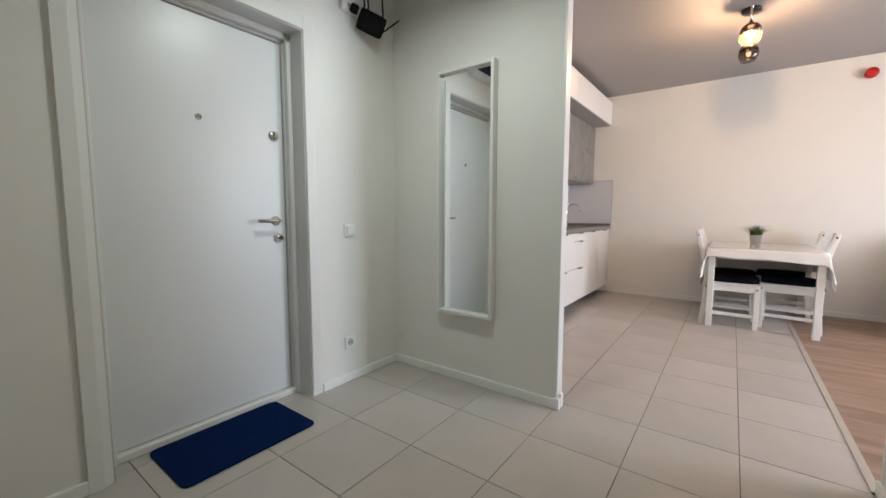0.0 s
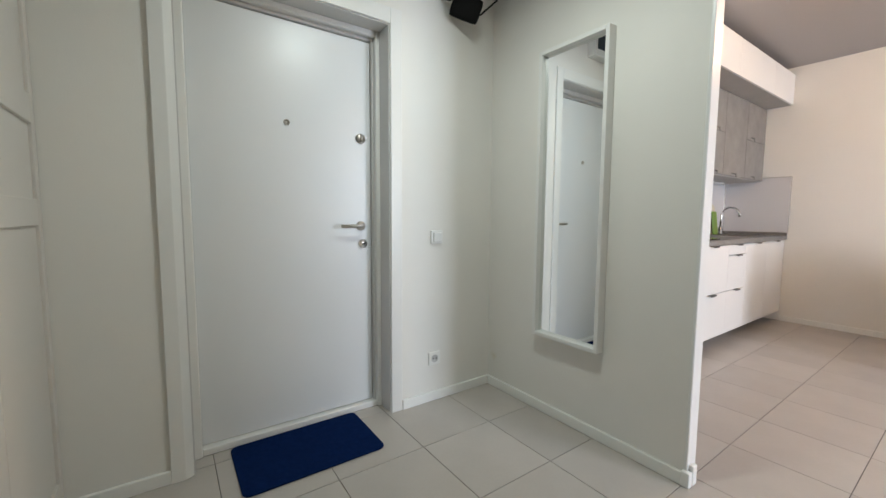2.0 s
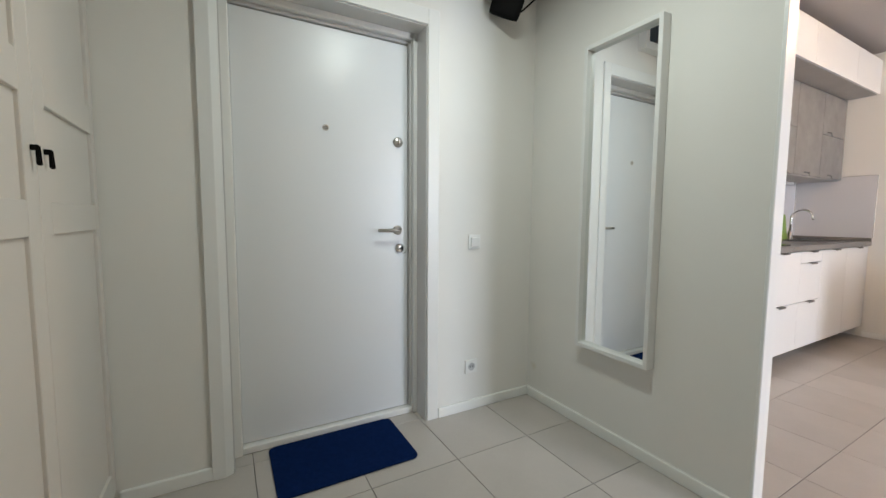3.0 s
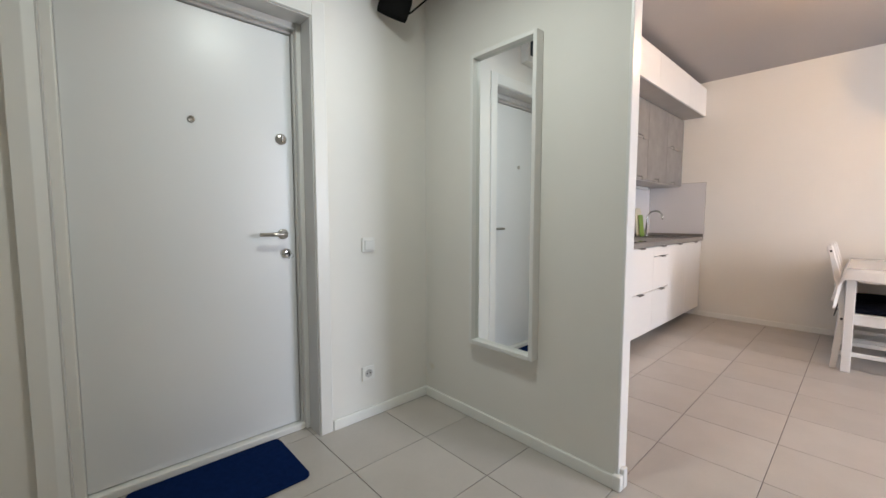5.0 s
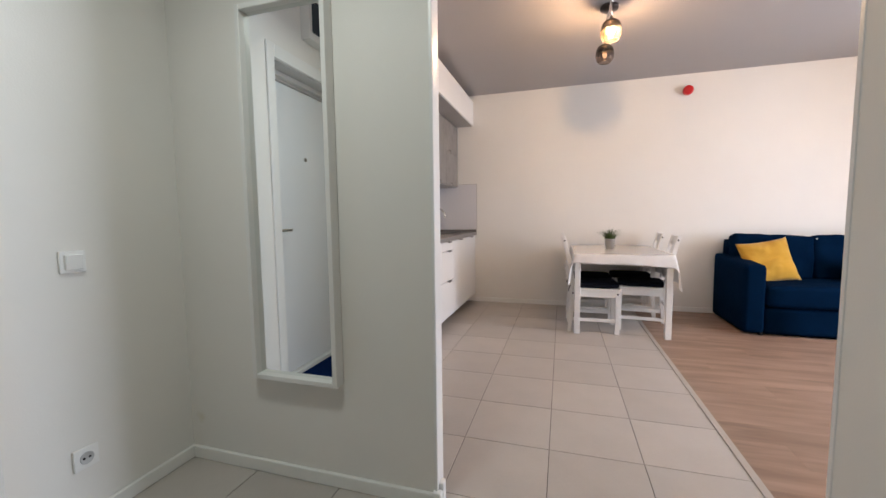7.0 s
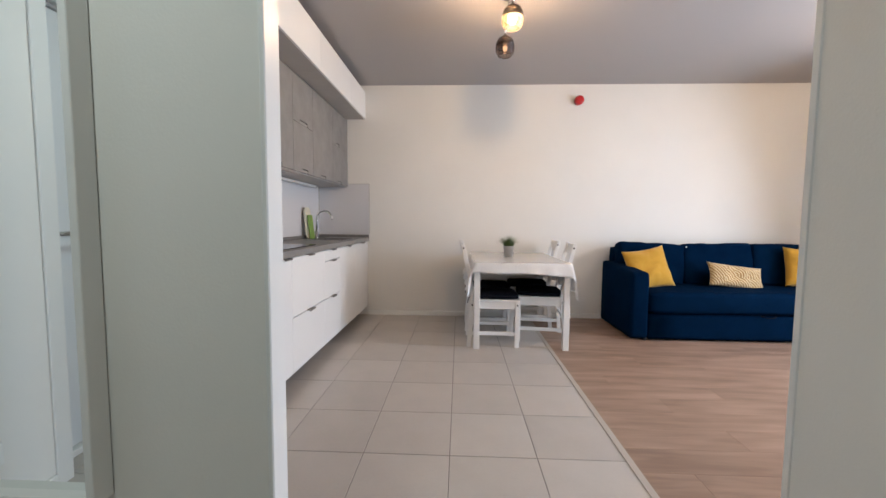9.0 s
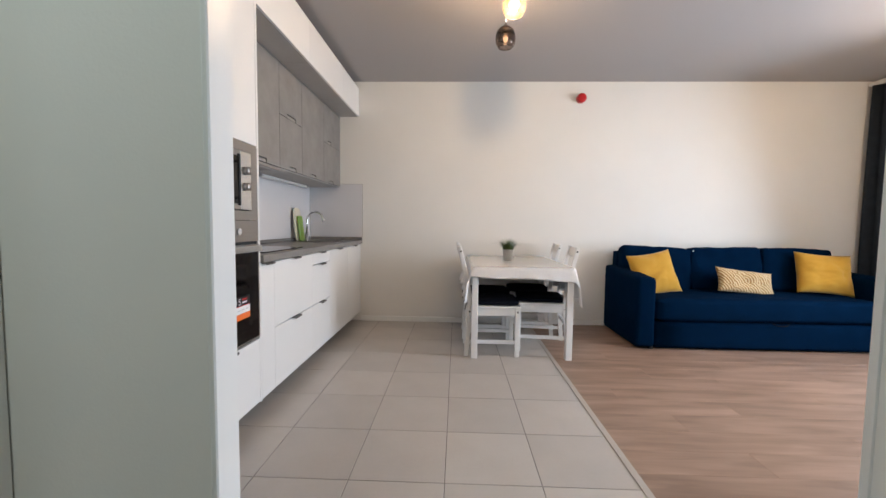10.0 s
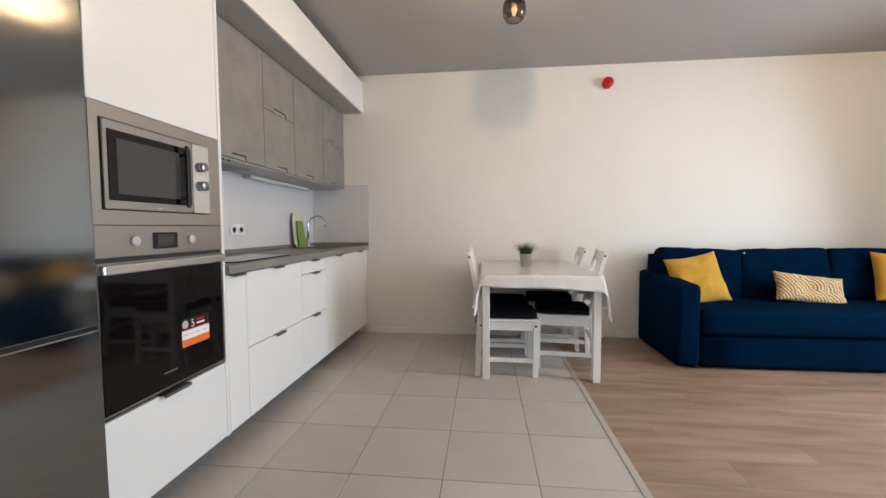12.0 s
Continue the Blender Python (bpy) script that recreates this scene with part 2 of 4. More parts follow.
M_GRASS = material("grass_blades", (0.045, 0.085, 0.02), 0.6, scale=30, amount=0.5, colour2=(0.09, 0.13, 0.03))
M_SOIL = material("soil", (0.03, 0.022, 0.016), 0.95, scale=60, amount=0.4)
M_BRONZE = material("dark_bronze", (0.06, 0.05, 0.05), 0.35, 0.8)
M_SMOKEGLASS = glass_material("smoked_glass", (0.66, 0.55, 0.48), 0.03)
# Same smoked glass, tinted amber to carry the lit bulb's glow.
M_GLOWGLASS = glass_material("glow_tinted_smoked_glass", (0.86, 0.62, 0.38), 0.22)
M_DARKGLASS = glass_material("dark_smoked_glass", (0.05, 0.035, 0.03), 0.05)
M_OFFWHITE = material("wardrobe_lacquer", (0.70, 0.665, 0.62), 0.4, scale=1.5, amount=0.03)
M_JET = material("matt_black_plastic", (0.004, 0.004, 0.004), 0.6, spec=0.12)
M_BULB = glow_material("lit_bulb", (1.0, 0.66, 0.35), 780)
# Unlit bulb; its faint emission stands for the lit head's glow.
M_BULB2 = glow_material("unlit_bulb_glow", (1.0, 0.66, 0.35), 1.6)
M_RED = material("red_plastic", (0.50, 0.006, 0.008), 0.3)
M_GREEN = material("green_plastic", (0.20, 0.33, 0.045), 0.35)
M_CREAM = material("cream_board", (0.70, 0.65, 0.52), 0.5)
M_ORANGE = material("orange_print", (0.80, 0.17, 0.03), 0.4)
M_PAPER = material("white_print", (0.80, 0.80, 0.80), 0.5)
M_CURTAIN = material("blue_grey_curtain", (0.035, 0.048, 0.065), 0.9, scale=14, amount=0.2, bump=0.3, bump_scale=500)
M_PANE = glass_material("window_glass", (1, 1, 1), 0.0)
M_OPAL = material("opal_plastic", (0.85, 0.85, 0.83), 0.4)

# ---- building helpers ----


def box(bm, x0, x1, y0, y1, z0, z1, bevel=0.0, segments=1):
    """Adds a box, with its edges bevelled, to bm."""
    vs = [bm.verts.new((x, y, z)) for x in (x0, x1) for y in (y0, y1) for z in (z0, z1)]
    fs = [bm.faces.new([vs[i] for i in q]) for q in
          ((0, 1, 3, 2), (4, 6, 7, 5), (0, 4, 5, 1), (2, 3, 7, 6), (0, 2, 6, 4), (1, 5, 7, 3))]
    if bevel:
        edges = {e for f in fs for e in f.edges}
        bmesh.ops.bevel(bm, geom=list(edges), offset=bevel, segments=segments, profile=0.5, affect="EDGES")
    return bm


def boxes(*dims, bevel=0.0):
    bm = bmesh.new()
    for d in dims:
        box(bm, *d, bevel=bevel)
    return bm


def one(*d, bevel=0.002, segments=1):
    return box(bmesh.new(), *d, bevel=bevel, segments=segments)


def lathe(profile, centre, steps=24, axis="z"):
    """A turned body from (radius, height) pairs round an axis through centre."""
    bm = bmesh.new()
    rings = []
    for r, h in profile:
        ring = []
        for i in range(steps):
            a = 2 * math.pi * i / steps
            u, v = r * math.cos(a), r * math.sin(a)
            p = {"z": (u, v, h), "x": (h, u, v), "y": (v, h, u)}[axis]
            ring.append(bm.verts.new(Vector(centre) + Vector(p)))
        rings.append(ring)
    for a, b in zip(rings, rings[1:]):
        for i in range(steps):
            bm.faces.new((a[i], a[(i + 1) % steps], b[(i + 1) % steps], b[i]))
    for ring, flip in ((rings[0], True), (rings[-1], False)):
        if (ring[0].co - ring[steps // 2].co).length > 1e-5:
            bm.faces.new(ring[::-1] if flip else ring)
    bmesh.ops.remove_doubles(bm, verts=bm.verts, dist=1e-6)
    bmesh.ops.recalc_face_normals(bm, faces=bm.faces)
    for f in bm.faces:
        f.smooth = len(f.verts) < 5
    return bm


def tube(points, radius, steps=10):
    """A round bar along a line of points."""
    bm = bmesh.new()
    pts = [Vector(p) for p in points]
    rings = []
    side = None
    for i, p in enumerate(pts):
        d = (pts[min(i + 1, len(pts) - 1)] - pts[max(i - 1, 0)]).normalized()
        if side is None:
            side = d.orthogonal().normalized()
        side = (side - d * side.dot(d)).normalized()
        up = d.cross(side)
        rings.append([bm.verts.new(p + radius * (math.cos(a) * side + math.sin(a) * up)) for a in (2 * math.pi * k / steps for k in range(steps))])
    for a, b in zip(rings, rings[1:]):
        for i in range(steps):
            bm.faces.new((a[i], a[(i + 1) % steps], b[(i + 1) % steps], b[i])).smooth = True
    bm.faces.new(rings[0][::-1])
    bm.faces.new(rings[-1])
    bmesh.ops.recalc_face_normals(bm, faces=bm.faces)
    return bm


def prism(outline, axis, a, b, bevel=0.0):
    """A plate with the given outline, pushed along an axis from a to b. Outline in the other two axes, in order."""
    bm = bmesh.new()
    spots = {"x": lambda u, v, w: (w, u, v), "y": lambda u, v, w: (u, w, v), "z": lambda u, v, w: (u, v, w)}[axis]
    lo = [bm.verts.new(spots(u, v, a)) for u, v in outline]
    hi = [bm.verts.new(spots(u, v, b)) for u, v in outline]
    k = len(outline)
    for i in range(k):
        bm.faces.new((lo[i], lo[(i + 1) % k], hi[(i + 1) % k], hi[i]))
    bm.faces.new(lo[::-1])
    bm.faces.new(hi)
    bmesh.ops.recalc_face_normals(bm, faces=bm.faces)
    if bevel:
        bmesh.ops.bevel(bm, geom=list(bm.edges), offset=bevel, segments=1, affect="EDGES")
    return bm


def rounded(u0, u1, v0, v1, r, n=6):
    pts = []
    for cu, cv, s in ((u1 - r, v1 - r, 0), (u0 + r, v1 - r, 90), (u0 + r, v0 + r, 180), (u1 - r, v0 + r, 270)):
        pts += [(cu + r * math.cos(radians(s + 90 * i / n)), cv + r * math.sin(radians(s + 90 * i / n))) for i in range(n + 1)]
    return pts


def soft_box(x0, x1, y0, y1, z0, z1, r, puff=0.0, cuts=8, seed=0, wrinkle=0.0):
    """An upholstered block: rounded edges, faces puffed out, light wrinkles."""
    bm = bmesh.new()
    bmesh.ops.create_cube(bm, size=2)
    bmesh.ops.subdivide_edges(bm, edges=bm.edges[:], cuts=cuts, use_grid_fill=True)
    half = Vector(((x1 - x0) / 2, (y1 - y0) / 2, (z1 - z0) / 2))
    mid = Vector(((x1 + x0) / 2, (y1 + y0) / 2, (z1 + z0) / 2))
    off = Vector((seed * 3.7, seed * 1.3, seed * 7.1))
    for v in bm.verts:
        c = v.co.copy()
        p = Vector([c[i] * half[i] for i in range(3)])
        inner = Vector([max(-(half[i] - r), min(half[i] - r, p[i])) for i in range(3)])
        d = p - inner
        if d.length > 1e-9:
            p = inner + d.normalized() * min(r, d.length if d.length < r else r)
        for i in range(3):
            if abs(c[i]) > 0.999:
                j, k = [a for a in range(3) if a != i]
                p[i] += math.copysign(puff * (1 - c[j] ** 2) * (1 - c[k] ** 2), c[i])
        if wrinkle:
            p += Vector(noise.noise_vector((p + off) * 9)) * wrinkle
        v.co = mid + p
    for f in bm.faces:
        f.smooth = True
    bmesh.ops.recalc_face_normals(bm, faces=bm.faces)
    return bm


def pillow(w, h, t, seed=0, n=30):
    """A scatter cushion standing in x-z, with drawn-out corners and a seam round its edge."""
    bm = bmesh.new()
    grid = {}
    for s in (1, -1):
        for i in range(n + 1):
            for j in range(n + 1):
                u, v = 2 * i / n - 1, 2 * j / n - 1
                edge = i in (0, n) or j in (0, n)
                if edge and (i, j, 1) in grid:
                    grid[i, j, s] = grid[i, j, 1]
                    continue
                pin = 0.09
                x = w / 2 * u * (1 - pin * (1 - v * v))
                z = h / 2 * v * (1 - pin * (1 - u * u))
                fat = ((1 - u ** 4) * (1 - v ** 4)) ** 0.55
                wr = noise.noise(Vector((x * 8 + seed * 5, z * 8, s * 3 + seed))) * 0.026 * fat
                wr -= (1 - abs(noise.noise(Vector((x * 9 + z * 5, z * 16 - x * 6, seed + s * 7))))) ** 6 * 0.009 * fat
                grid[i, j, s] = bm.verts.new((x, s * (t / 2 * fat + wr), z))
        for i in range(n):
            for j in range(n):
                q = [grid[i, j, s], grid[i + 1, j, s], grid[i + 1, j + 1, s], grid[i, j + 1, s]]
                bm.faces.new(q if s < 0 else q[::-1]).smooth = True
    bmesh.ops.recalc_face_normals(bm, faces=bm.faces)
    return bm


def moved(bm, m):
    bmesh.ops.transform(bm, matrix=m, verts=bm.verts)
    return bm


def joined(*bms):
    """Several bodies that make up one part."""
    out = bmesh.new()
    for b in bms:
        tmp = bpy.data.meshes.new("tmp")
        b.to_mesh(tmp)
        b.free()
        out.from_mesh(tmp)
        bpy.data.meshes.remove(tmp)
    return out


def mesh_of(name, bm, mat):
    me = bpy.data.meshes.new(name)
    bm.to_mesh(me)
    bm.free()
    me.materials.append(mat)
    return me


def origin_of(ob):
    o = Vector((0, 0, 0))
    while ob:
        o += ob.location
        ob = ob.parent
    return o


def part(name, bm, mat, parent, label=""):
    """One mesh under a thing or part; bm is in the world's coordinates."""
    bmesh.ops.translate(bm, verts=bm.verts, vec=-origin_of(parent))
    ob = new(name, mesh_of(name, bm, mat))
    ob.parent = parent
    return tagged(ob, label)


def thing(name, place, label, category, group="", kind=""):
    ob = new(name)
    ob.empty_display_size = 0.1
    ob.location = place
    return tagged(ob, label, category, group, kind)


def solid(name, bm, mat, place, label, category, group="", kind=""):
    """A thing of one mesh."""
    bmesh.ops.translate(bm, verts=bm.verts, vec=-Vector(place))
    ob = new(name, mesh_of(name, bm, mat))
    ob.location = place
    return tagged(ob, label, category, group, kind)


def structure(name, bm, mat, label, category):
    return solid(name, bm, mat, (0, 0, 0), label, category, kind="structure")


# ---- structure ----
WX, EX = -1.955, 4.15          # inner faces of the west and east walls
SY, NY = -3.15, 5.79           # south end of the hall, north wall
PY0, PY1, PX = 2.065, 2.135, -0.715   # partition with the mirror
RX, RY = 0.553, 2.162          # hall's right-hand wall
H = 2.69
DY0, DY1, DZ = 0.39, 1.335, 2.114     # entrance opening

structure("wall_west", boxes((WX - 0.30, WX, SY - 0.2, DY0, 0, H), (WX - 0.30, WX, DY1, NY + 0.2, 0, H), (WX - 0.30, WX, DY0, DY1, DZ, H)),
          M_WALL, "off-white painted wall with the entrance opening", "wall")
structure("wall_north", boxes((WX, EX, NY, NY + 0.2, 0, H)), M_WALL, "off-white painted wall behind table and sofa", "wall")
structure("wall_partition", boxes((WX, PX - 0.012, PY0, PY1, 0, H)), M_WALL, "off-white partition between hall and kitchen", "wall")
structure("wall_hall_east", boxes((RX, RX + 0.12, SY, RY, 0, H)), M_WALL, "off-white hall wall ending at the opening", "wall")
structure("wall_living_south", boxes((RX + 0.12, EX, RY - 0.12, RY, 0, H)), M_WALL, "off-white wall of the living room", "wall")
# Unseen end wall, set well back so the hall gets less bounce.
structure("wall_hall_south", boxes((WX, RX + 0.12, SY - 0.2, SY, 0, H)), M_WALL, "unseen off-white wall closing the hall", "wall")
WY0, WY1, WZ0, WZ1 = 3.02, 4.38, 0.45, 2.45
structure("wall_east", boxes((EX, EX + 0.3, RY - 0.12, WY0, 0, H), (EX, EX + 0.3, WY1, NY + 0.2, 0, H), (EX, EX + 0.3, WY0, WY1, 0, WZ0), (EX, EX + 0.3, WY0, WY1, WZ1, H)),
          M_WALL, "off-white wall with the window", "wall")
structure("ceiling", boxes((WX - 0.3, EX + 0.3, SY - 0.2, NY + 0.2, H, H + 0.2)), M_CEIL, "flat matt white ceiling, greyed to stand for dim light", "ceiling")

# white cap over the partition's end
structure("trim_partition_end", one(PX - 0.014, PX, PY0 - 0.003, PY1 + 0.003, 0, H, bevel=0.003), M_TRIM, "white glossy cap on the partition's end", "trim")
structure("trim_hall_end", one(RX - 0.003, RX + 0.02, RY - 0.02, RY + 0.003, 0, H, bevel=0.003), M_TRIM, "white corner bead at the hall wall's end", "trim")

# window
win = thing("window_1", (EX + 0.1, (WY0 + WY1) / 2, WZ0), "white plastic window with two panes", "window", kind="structure")
fx0, fx1 = EX + 0.10, EX + 0.17
for i, (y0, y1, z0, z1) in enumerate(((WY0, WY1, WZ0, WZ0 + 0.06), (WY0, WY1, WZ1 - 0.06, WZ1), (WY0, WY0 + 0.06, WZ0 + 0.06, WZ1 - 0.06), (WY1 - 0.06, WY1, WZ0 + 0.06, WZ1 - 0.06),
                                      (WY0 + 0.645, WY0 + 0.715, WZ0 + 0.06, WZ1 - 0.06))):
    part("window_frame", one(fx0, fx1, y0, y1, z0, z1, bevel=0.004), M_PLASTIC, win)
for y0, y1 in ((WY0 + 0.06, WY0 + 0.645), (WY0 + 0.715, WY1 - 0.06)):
    pane = part("pane", one(fx0 + 0.03, fx0 + 0.036, y0, y1, WZ0 + 0.06, WZ1 - 0.06, bevel=0), M_PANE, win)
    pane.visible_shadow = False
part("window_sill", one(EX - 0.10, fx0, WY0 - 0.05, WY1 + 0.05, WZ0 - 0.03, WZ0 + 0.002, bevel=0.006), M_PLASTIC, win)


def skirting(name, x0, x1, y0, y1):
    bm = bmesh.new()
    box(bm, x0, x1, y0, y1, 0, 0.058, bevel=0.005, segments=2)
    return structure(name, bm, M_SKIRT, "white plastic skirting board", "baseboard")


SK = 0.017
skirting("baseboard_hall_west", WX, WX + SK, 1.405, PY0)
skirting("baseboard_hall_west", WX, WX + SK, 0.0, 0.312)
skirting("baseboard_partition", WX + SK, PX - 0.002, PY0 - SK, PY0)
skirting("baseboard_north", -1.36, 1.30, NY - SK, NY)
skirting("baseboard_north", 1.30, EX, NY - SK, NY)
skirting("baseboard_hall_east", RX - SK, RX, SY, RY)
skirting("baseboard_living_south", RX + 0.12, EX, RY, RY + SK)
skirting("baseboard_east", EX - SK, EX, RY + SK, NY - SK)
# plastic end caps of the skirting at the partition's corner
for x0, x1, y0, y1, h in ((PX - 0.02, PX + 0.016, PY0 - SK - 0.004, PY0 + 0.012, 0.066), (PX - 0.002, PX + 0.018, PY0 + 0.012, PY0 + 0.05, 0.088)):
    structure("trim_skirting_cap", one(x0, x1, y0, y1, 0, h, bevel=0.006, segments=2), M_PLASTIC, "white plastic skirting end cap", "trim")

# ---- entrance door ----
frame_x = WX + 0.012
casing = thing("door_casing", (WX, DY0, 0), "white flat casing round the entrance door", "door frame", kind="structure")
part("casing_side", prism([(WX, DY0 - 0.080), (WX + 0.020, DY0 - 0.080), (WX + 0.020, DY0 - 0.030), (WX + 0.003, DY0), (WX, DY0)], "z", 0, DZ + 0.08, 0.0015), M_TRIM, casing)
part("casing_side", one(WX, frame_x, DY1, DY1 + 0.068, 0, DZ + 0.08, bevel=0.003), M_TRIM, casing)
part("casing_head", one(WX, frame_x, DY0, DY1, DZ, DZ + 0.08, bevel=0.003), M_TRIM, casing)
LX = -2.11                      # face of the leaf
# deep reveals and the stepped metal frame
for nm, d in (("reveal", (LX + 0.045, WX, DY0 - 0.001, DY0 + 0.006, 0, DZ)), ("reveal", (LX + 0.045, WX, DY1 - 0.006, DY1 + 0.001, 0, DZ)),
              ("reveal", (LX + 0.045, WX, DY0 + 0.006, DY1 - 0.006, DZ - 0.006, DZ + 0.001))):
    part(nm, one(*d, bevel=0.001), M_JAMB, casing)
for d in ((LX - 0.06, LX + 0.045, DY0, DY0 + 0.040, 0, DZ), (LX - 0.06, LX + 0.045, DY1 - 0.028, DY1, 0, DZ), (LX - 0.06, LX + 0.045, DY0 + 0.040, DY1 - 0.028, DZ - 0.035, DZ)):
    part("frame_bar", one(*d, bevel=0.006, segments=2), M_TRIM, casing)
for d in ((LX - 0.06, LX + 0.016, DY1 - 0.040, DY1 - 0.028, 0.03, DZ - 0.035), (LX - 0.06, LX + 0.016, DY0 + 0.04, DY1 - 0.04, DZ - 0.052, DZ - 0.035)):
    part("frame_step", one(*d, bevel=0.004), M_JAMB, casing)
part("threshold", one(LX - 0.06, LX + 0.034, DY0 + 0.040, DY1 - 0.028, 0, 0.034, bevel=0.005, segments=2), M_TRIM, casing)
# Added dark slab stands for the unlit space behind the leaf.
structure("backing_behind_door", boxes((WX - 0.302, LX - 0.061, DY0 - 0.05, DY1 + 0.05, 0, DZ + 0.05)), M_DARK, "dark sheet for the shade behind the entrance door", "wall")

door = thing("door_1", (LX, DY0, 0.036), "smooth white closed entrance door with steel fittings", "door", kind="structure")
part("leaf", one(LX - 0.05, LX, DY0 + 0.0403, DY1 - 0.043, 0.038, DZ - 0.055, bevel=0.004, segments=2), M_DOOR, door)
part("peephole", joined(lathe([(0.0155, 0), (0.0155, 0.004), (0.011, 0.007), (0.011, 0.004), (0.0, 0.0035)], (LX, 0.845, 1.572), 20, "x")), M_NICKEL, door, "small round peephole")
rose = part("upper_lock", lathe([(0.027, 0), (0.027, 0.008), (0.024, 0.012), (0, 0.013)], (LX, 1.232, 1.537), 24, "x"), M_NICKEL, door, "round steel night latch")
part("thumb_turn", moved(one(LX + 0.012, LX + 0.03, 1.229, 1.235, 1.519, 1.555, bevel=0.002), Matrix.Identity(4)), M_CHROME, rose)
hand = part("door_handle", joined(lathe([(0.026, 0), (0.026, 0.009), (0.023, 0.012), (0, 0.012)], (LX, 1.228, 1.057), 24, "x"),
            tube([(LX + 0.01, 1.228, 1.057), (LX + 0.045, 1.228, 1.057), (LX + 0.053, 1.222, 1.057), (LX + 0.055, 1.21, 1.057), (LX + 0.055, 1.10, 1.057)], 0.0095)), M_NICKEL, door, "steel lever handle on a round rose")
key = part("key_lock", lathe([(0.026, 0), (0.026, 0.009), (0.023, 0.012), (0, 0.012)], (LX, 1.24, 0.957), 24, "x"), M_CHROME, door, "round steel keyhole rose")
part("key", joined(one(LX + 0.012, LX + 0.03, 1.238, 1.242, 0.952, 0.962, bevel=0.001), moved(lathe([(0.014, -0.0015), (0.014, 0.0015)], (0, 0, 0), 16, "y"), Matrix.Translation((LX + 0.042, 1.24, 0.957)))), M_BLACK, key)
part("key_ring", tube([(LX + 0.045 + 0.004 * math.sin(a), 1.248 + 0.014 * math.cos(a), 0.945 + 0.014 * math.sin(a)) for a in (2 * math.pi * i / 20 for i in range(21))], 0.0015, 6), M_CHROME, key)

# ---- hall things ----
solid("doormat", prism(rounded(-2.068, -1.668, 0.538, 1.158, 0.035), "z", 0.001, 0.010, 0.0015), M_MAT, (-1.87, 0.85, 0), "dark blue doormat with rounded corners on the tiles", "doormat")

MX0, MX1, MZ0, MZ1 = -1.530, -1.118, 0.453, 1.990
mir = thing("mirror", ((MX0 + MX1) / 2, PY0, MZ0), "tall narrow wall mirror in a plain white frame", "mirror")
b = 0.021
for d in ((MX0, MX0 + b, MZ0, MZ1), (MX1 - b, MX1, MZ0, MZ1)):
    part("frame_side", one(d[0], d[1], 2.010, PY0 - 0.002, d[2], d[3], bevel=0.002), M_TRIM, mir)
for z0, z1 in ((MZ0, MZ0 + b), (MZ1 - b, MZ1)):
    part("frame_bar", one(MX0 + b, MX1 - b, 2.010, PY0 - 0.002, z0, z1, bevel=0.002), M_TRIM, mir)
part("mirror_glass", one(MX0 + b, MX1 - b, 2.040, 2.048, MZ0 + b, MZ1 - b, bevel=0), M_MIRROR, mir, "silvered mirror glass")


def wall_plate(name, y, z, label):
    ob = thing(name, (WX, y, z), label, "switch" if "switch" in name else "socket")
    part("plate", one(WX, WX + 0.011, y - 0.040, y + 0.040, z - 0.040, z + 0.040, bevel=0.003, segments=2), M_PLASTIC, ob)
    return ob


sw = wall_plate("light_switch", 1.637, 0.991, "white plastic wall light switch with one rocker")
part("rocker", moved(one(-0.004, 0.009, -0.027, 0.027, -0.027, 0.027, bevel=0.002), pose(WX + 0.012, 1.637, 0.991, 0, 5, 0)), M_PLASTIC, sw)
so = wall_plate("wall_socket", 1.625, 0.260, "white plastic power socket low on the wall")
part("socket_well", lathe([(0.023, 0.0112), (0.023, 0.013), (0.020, 0.013), (0.019, 0.0115), (0, 0.0115)], (WX, 1.625, 0.260), 20, "x"), M_PLASTIC2, so)
for dy in (-0.0095, 0.0095):
    part("contact_hole", lathe([(0.0045, 0.0112), (0.0045, 0.0122), (0, 0.0122)], (WX, 1.625 + dy, 0.260), 10, "x"), M_BLACK, so)

# wall router by the corner, with aerials and its white box
rt = thing("router", (WX, 1.765, 2.24), "black router with four aerials hung askew by the corner", "router")
tilt = pose(WX + 0.10, 1.765, 2.279) @ pose(0, 0, 0, -20, 10, -38)
part("case", moved(soft_box(-0.016, 0.016, -0.082, 0.082, -0.062, 0.062, 0.010, 0.003, 5), tilt), M_JET, rt)
part("aerial", moved(tube([(0, 0.080, -0.012), (0, 0.090, -0.004), (-0.004, 0.150, 0.095)], 0.005, 8), tilt), M_JET, rt)
for y, lean in ((-0.070, -27), (-0.045, -24), (0.050, -22)):
    part("aerial", moved(tube([(0, y, 0.05), (0, y, 0.075), (-0.004, y + 0.18 * math.sin(radians(lean)), 0.06 + 0.18 * math.cos(radians(lean)))], 0.005, 8), tilt), M_JET, rt)
part("power_plug", moved(soft_box(-0.026, 0.026, -0.145, -0.095, 0.005, 0.055, 0.012, 0, 4), tilt), M_JET, rt)
part("bracket", one(WX, WX + 0.11, 1.75, 1.78, 2.29, 2.31, bevel=0.004), M_JET, rt)
jb = thing("junction_box", (WX, 1.70, 2.30), "small white cable box high on the wall", "cable box")
part("box_body", one(WX, WX + 0.03, 1.60, 1.74, 2.33, 2.47, bevel=0.005, segments=2), M_PLASTIC, jb)
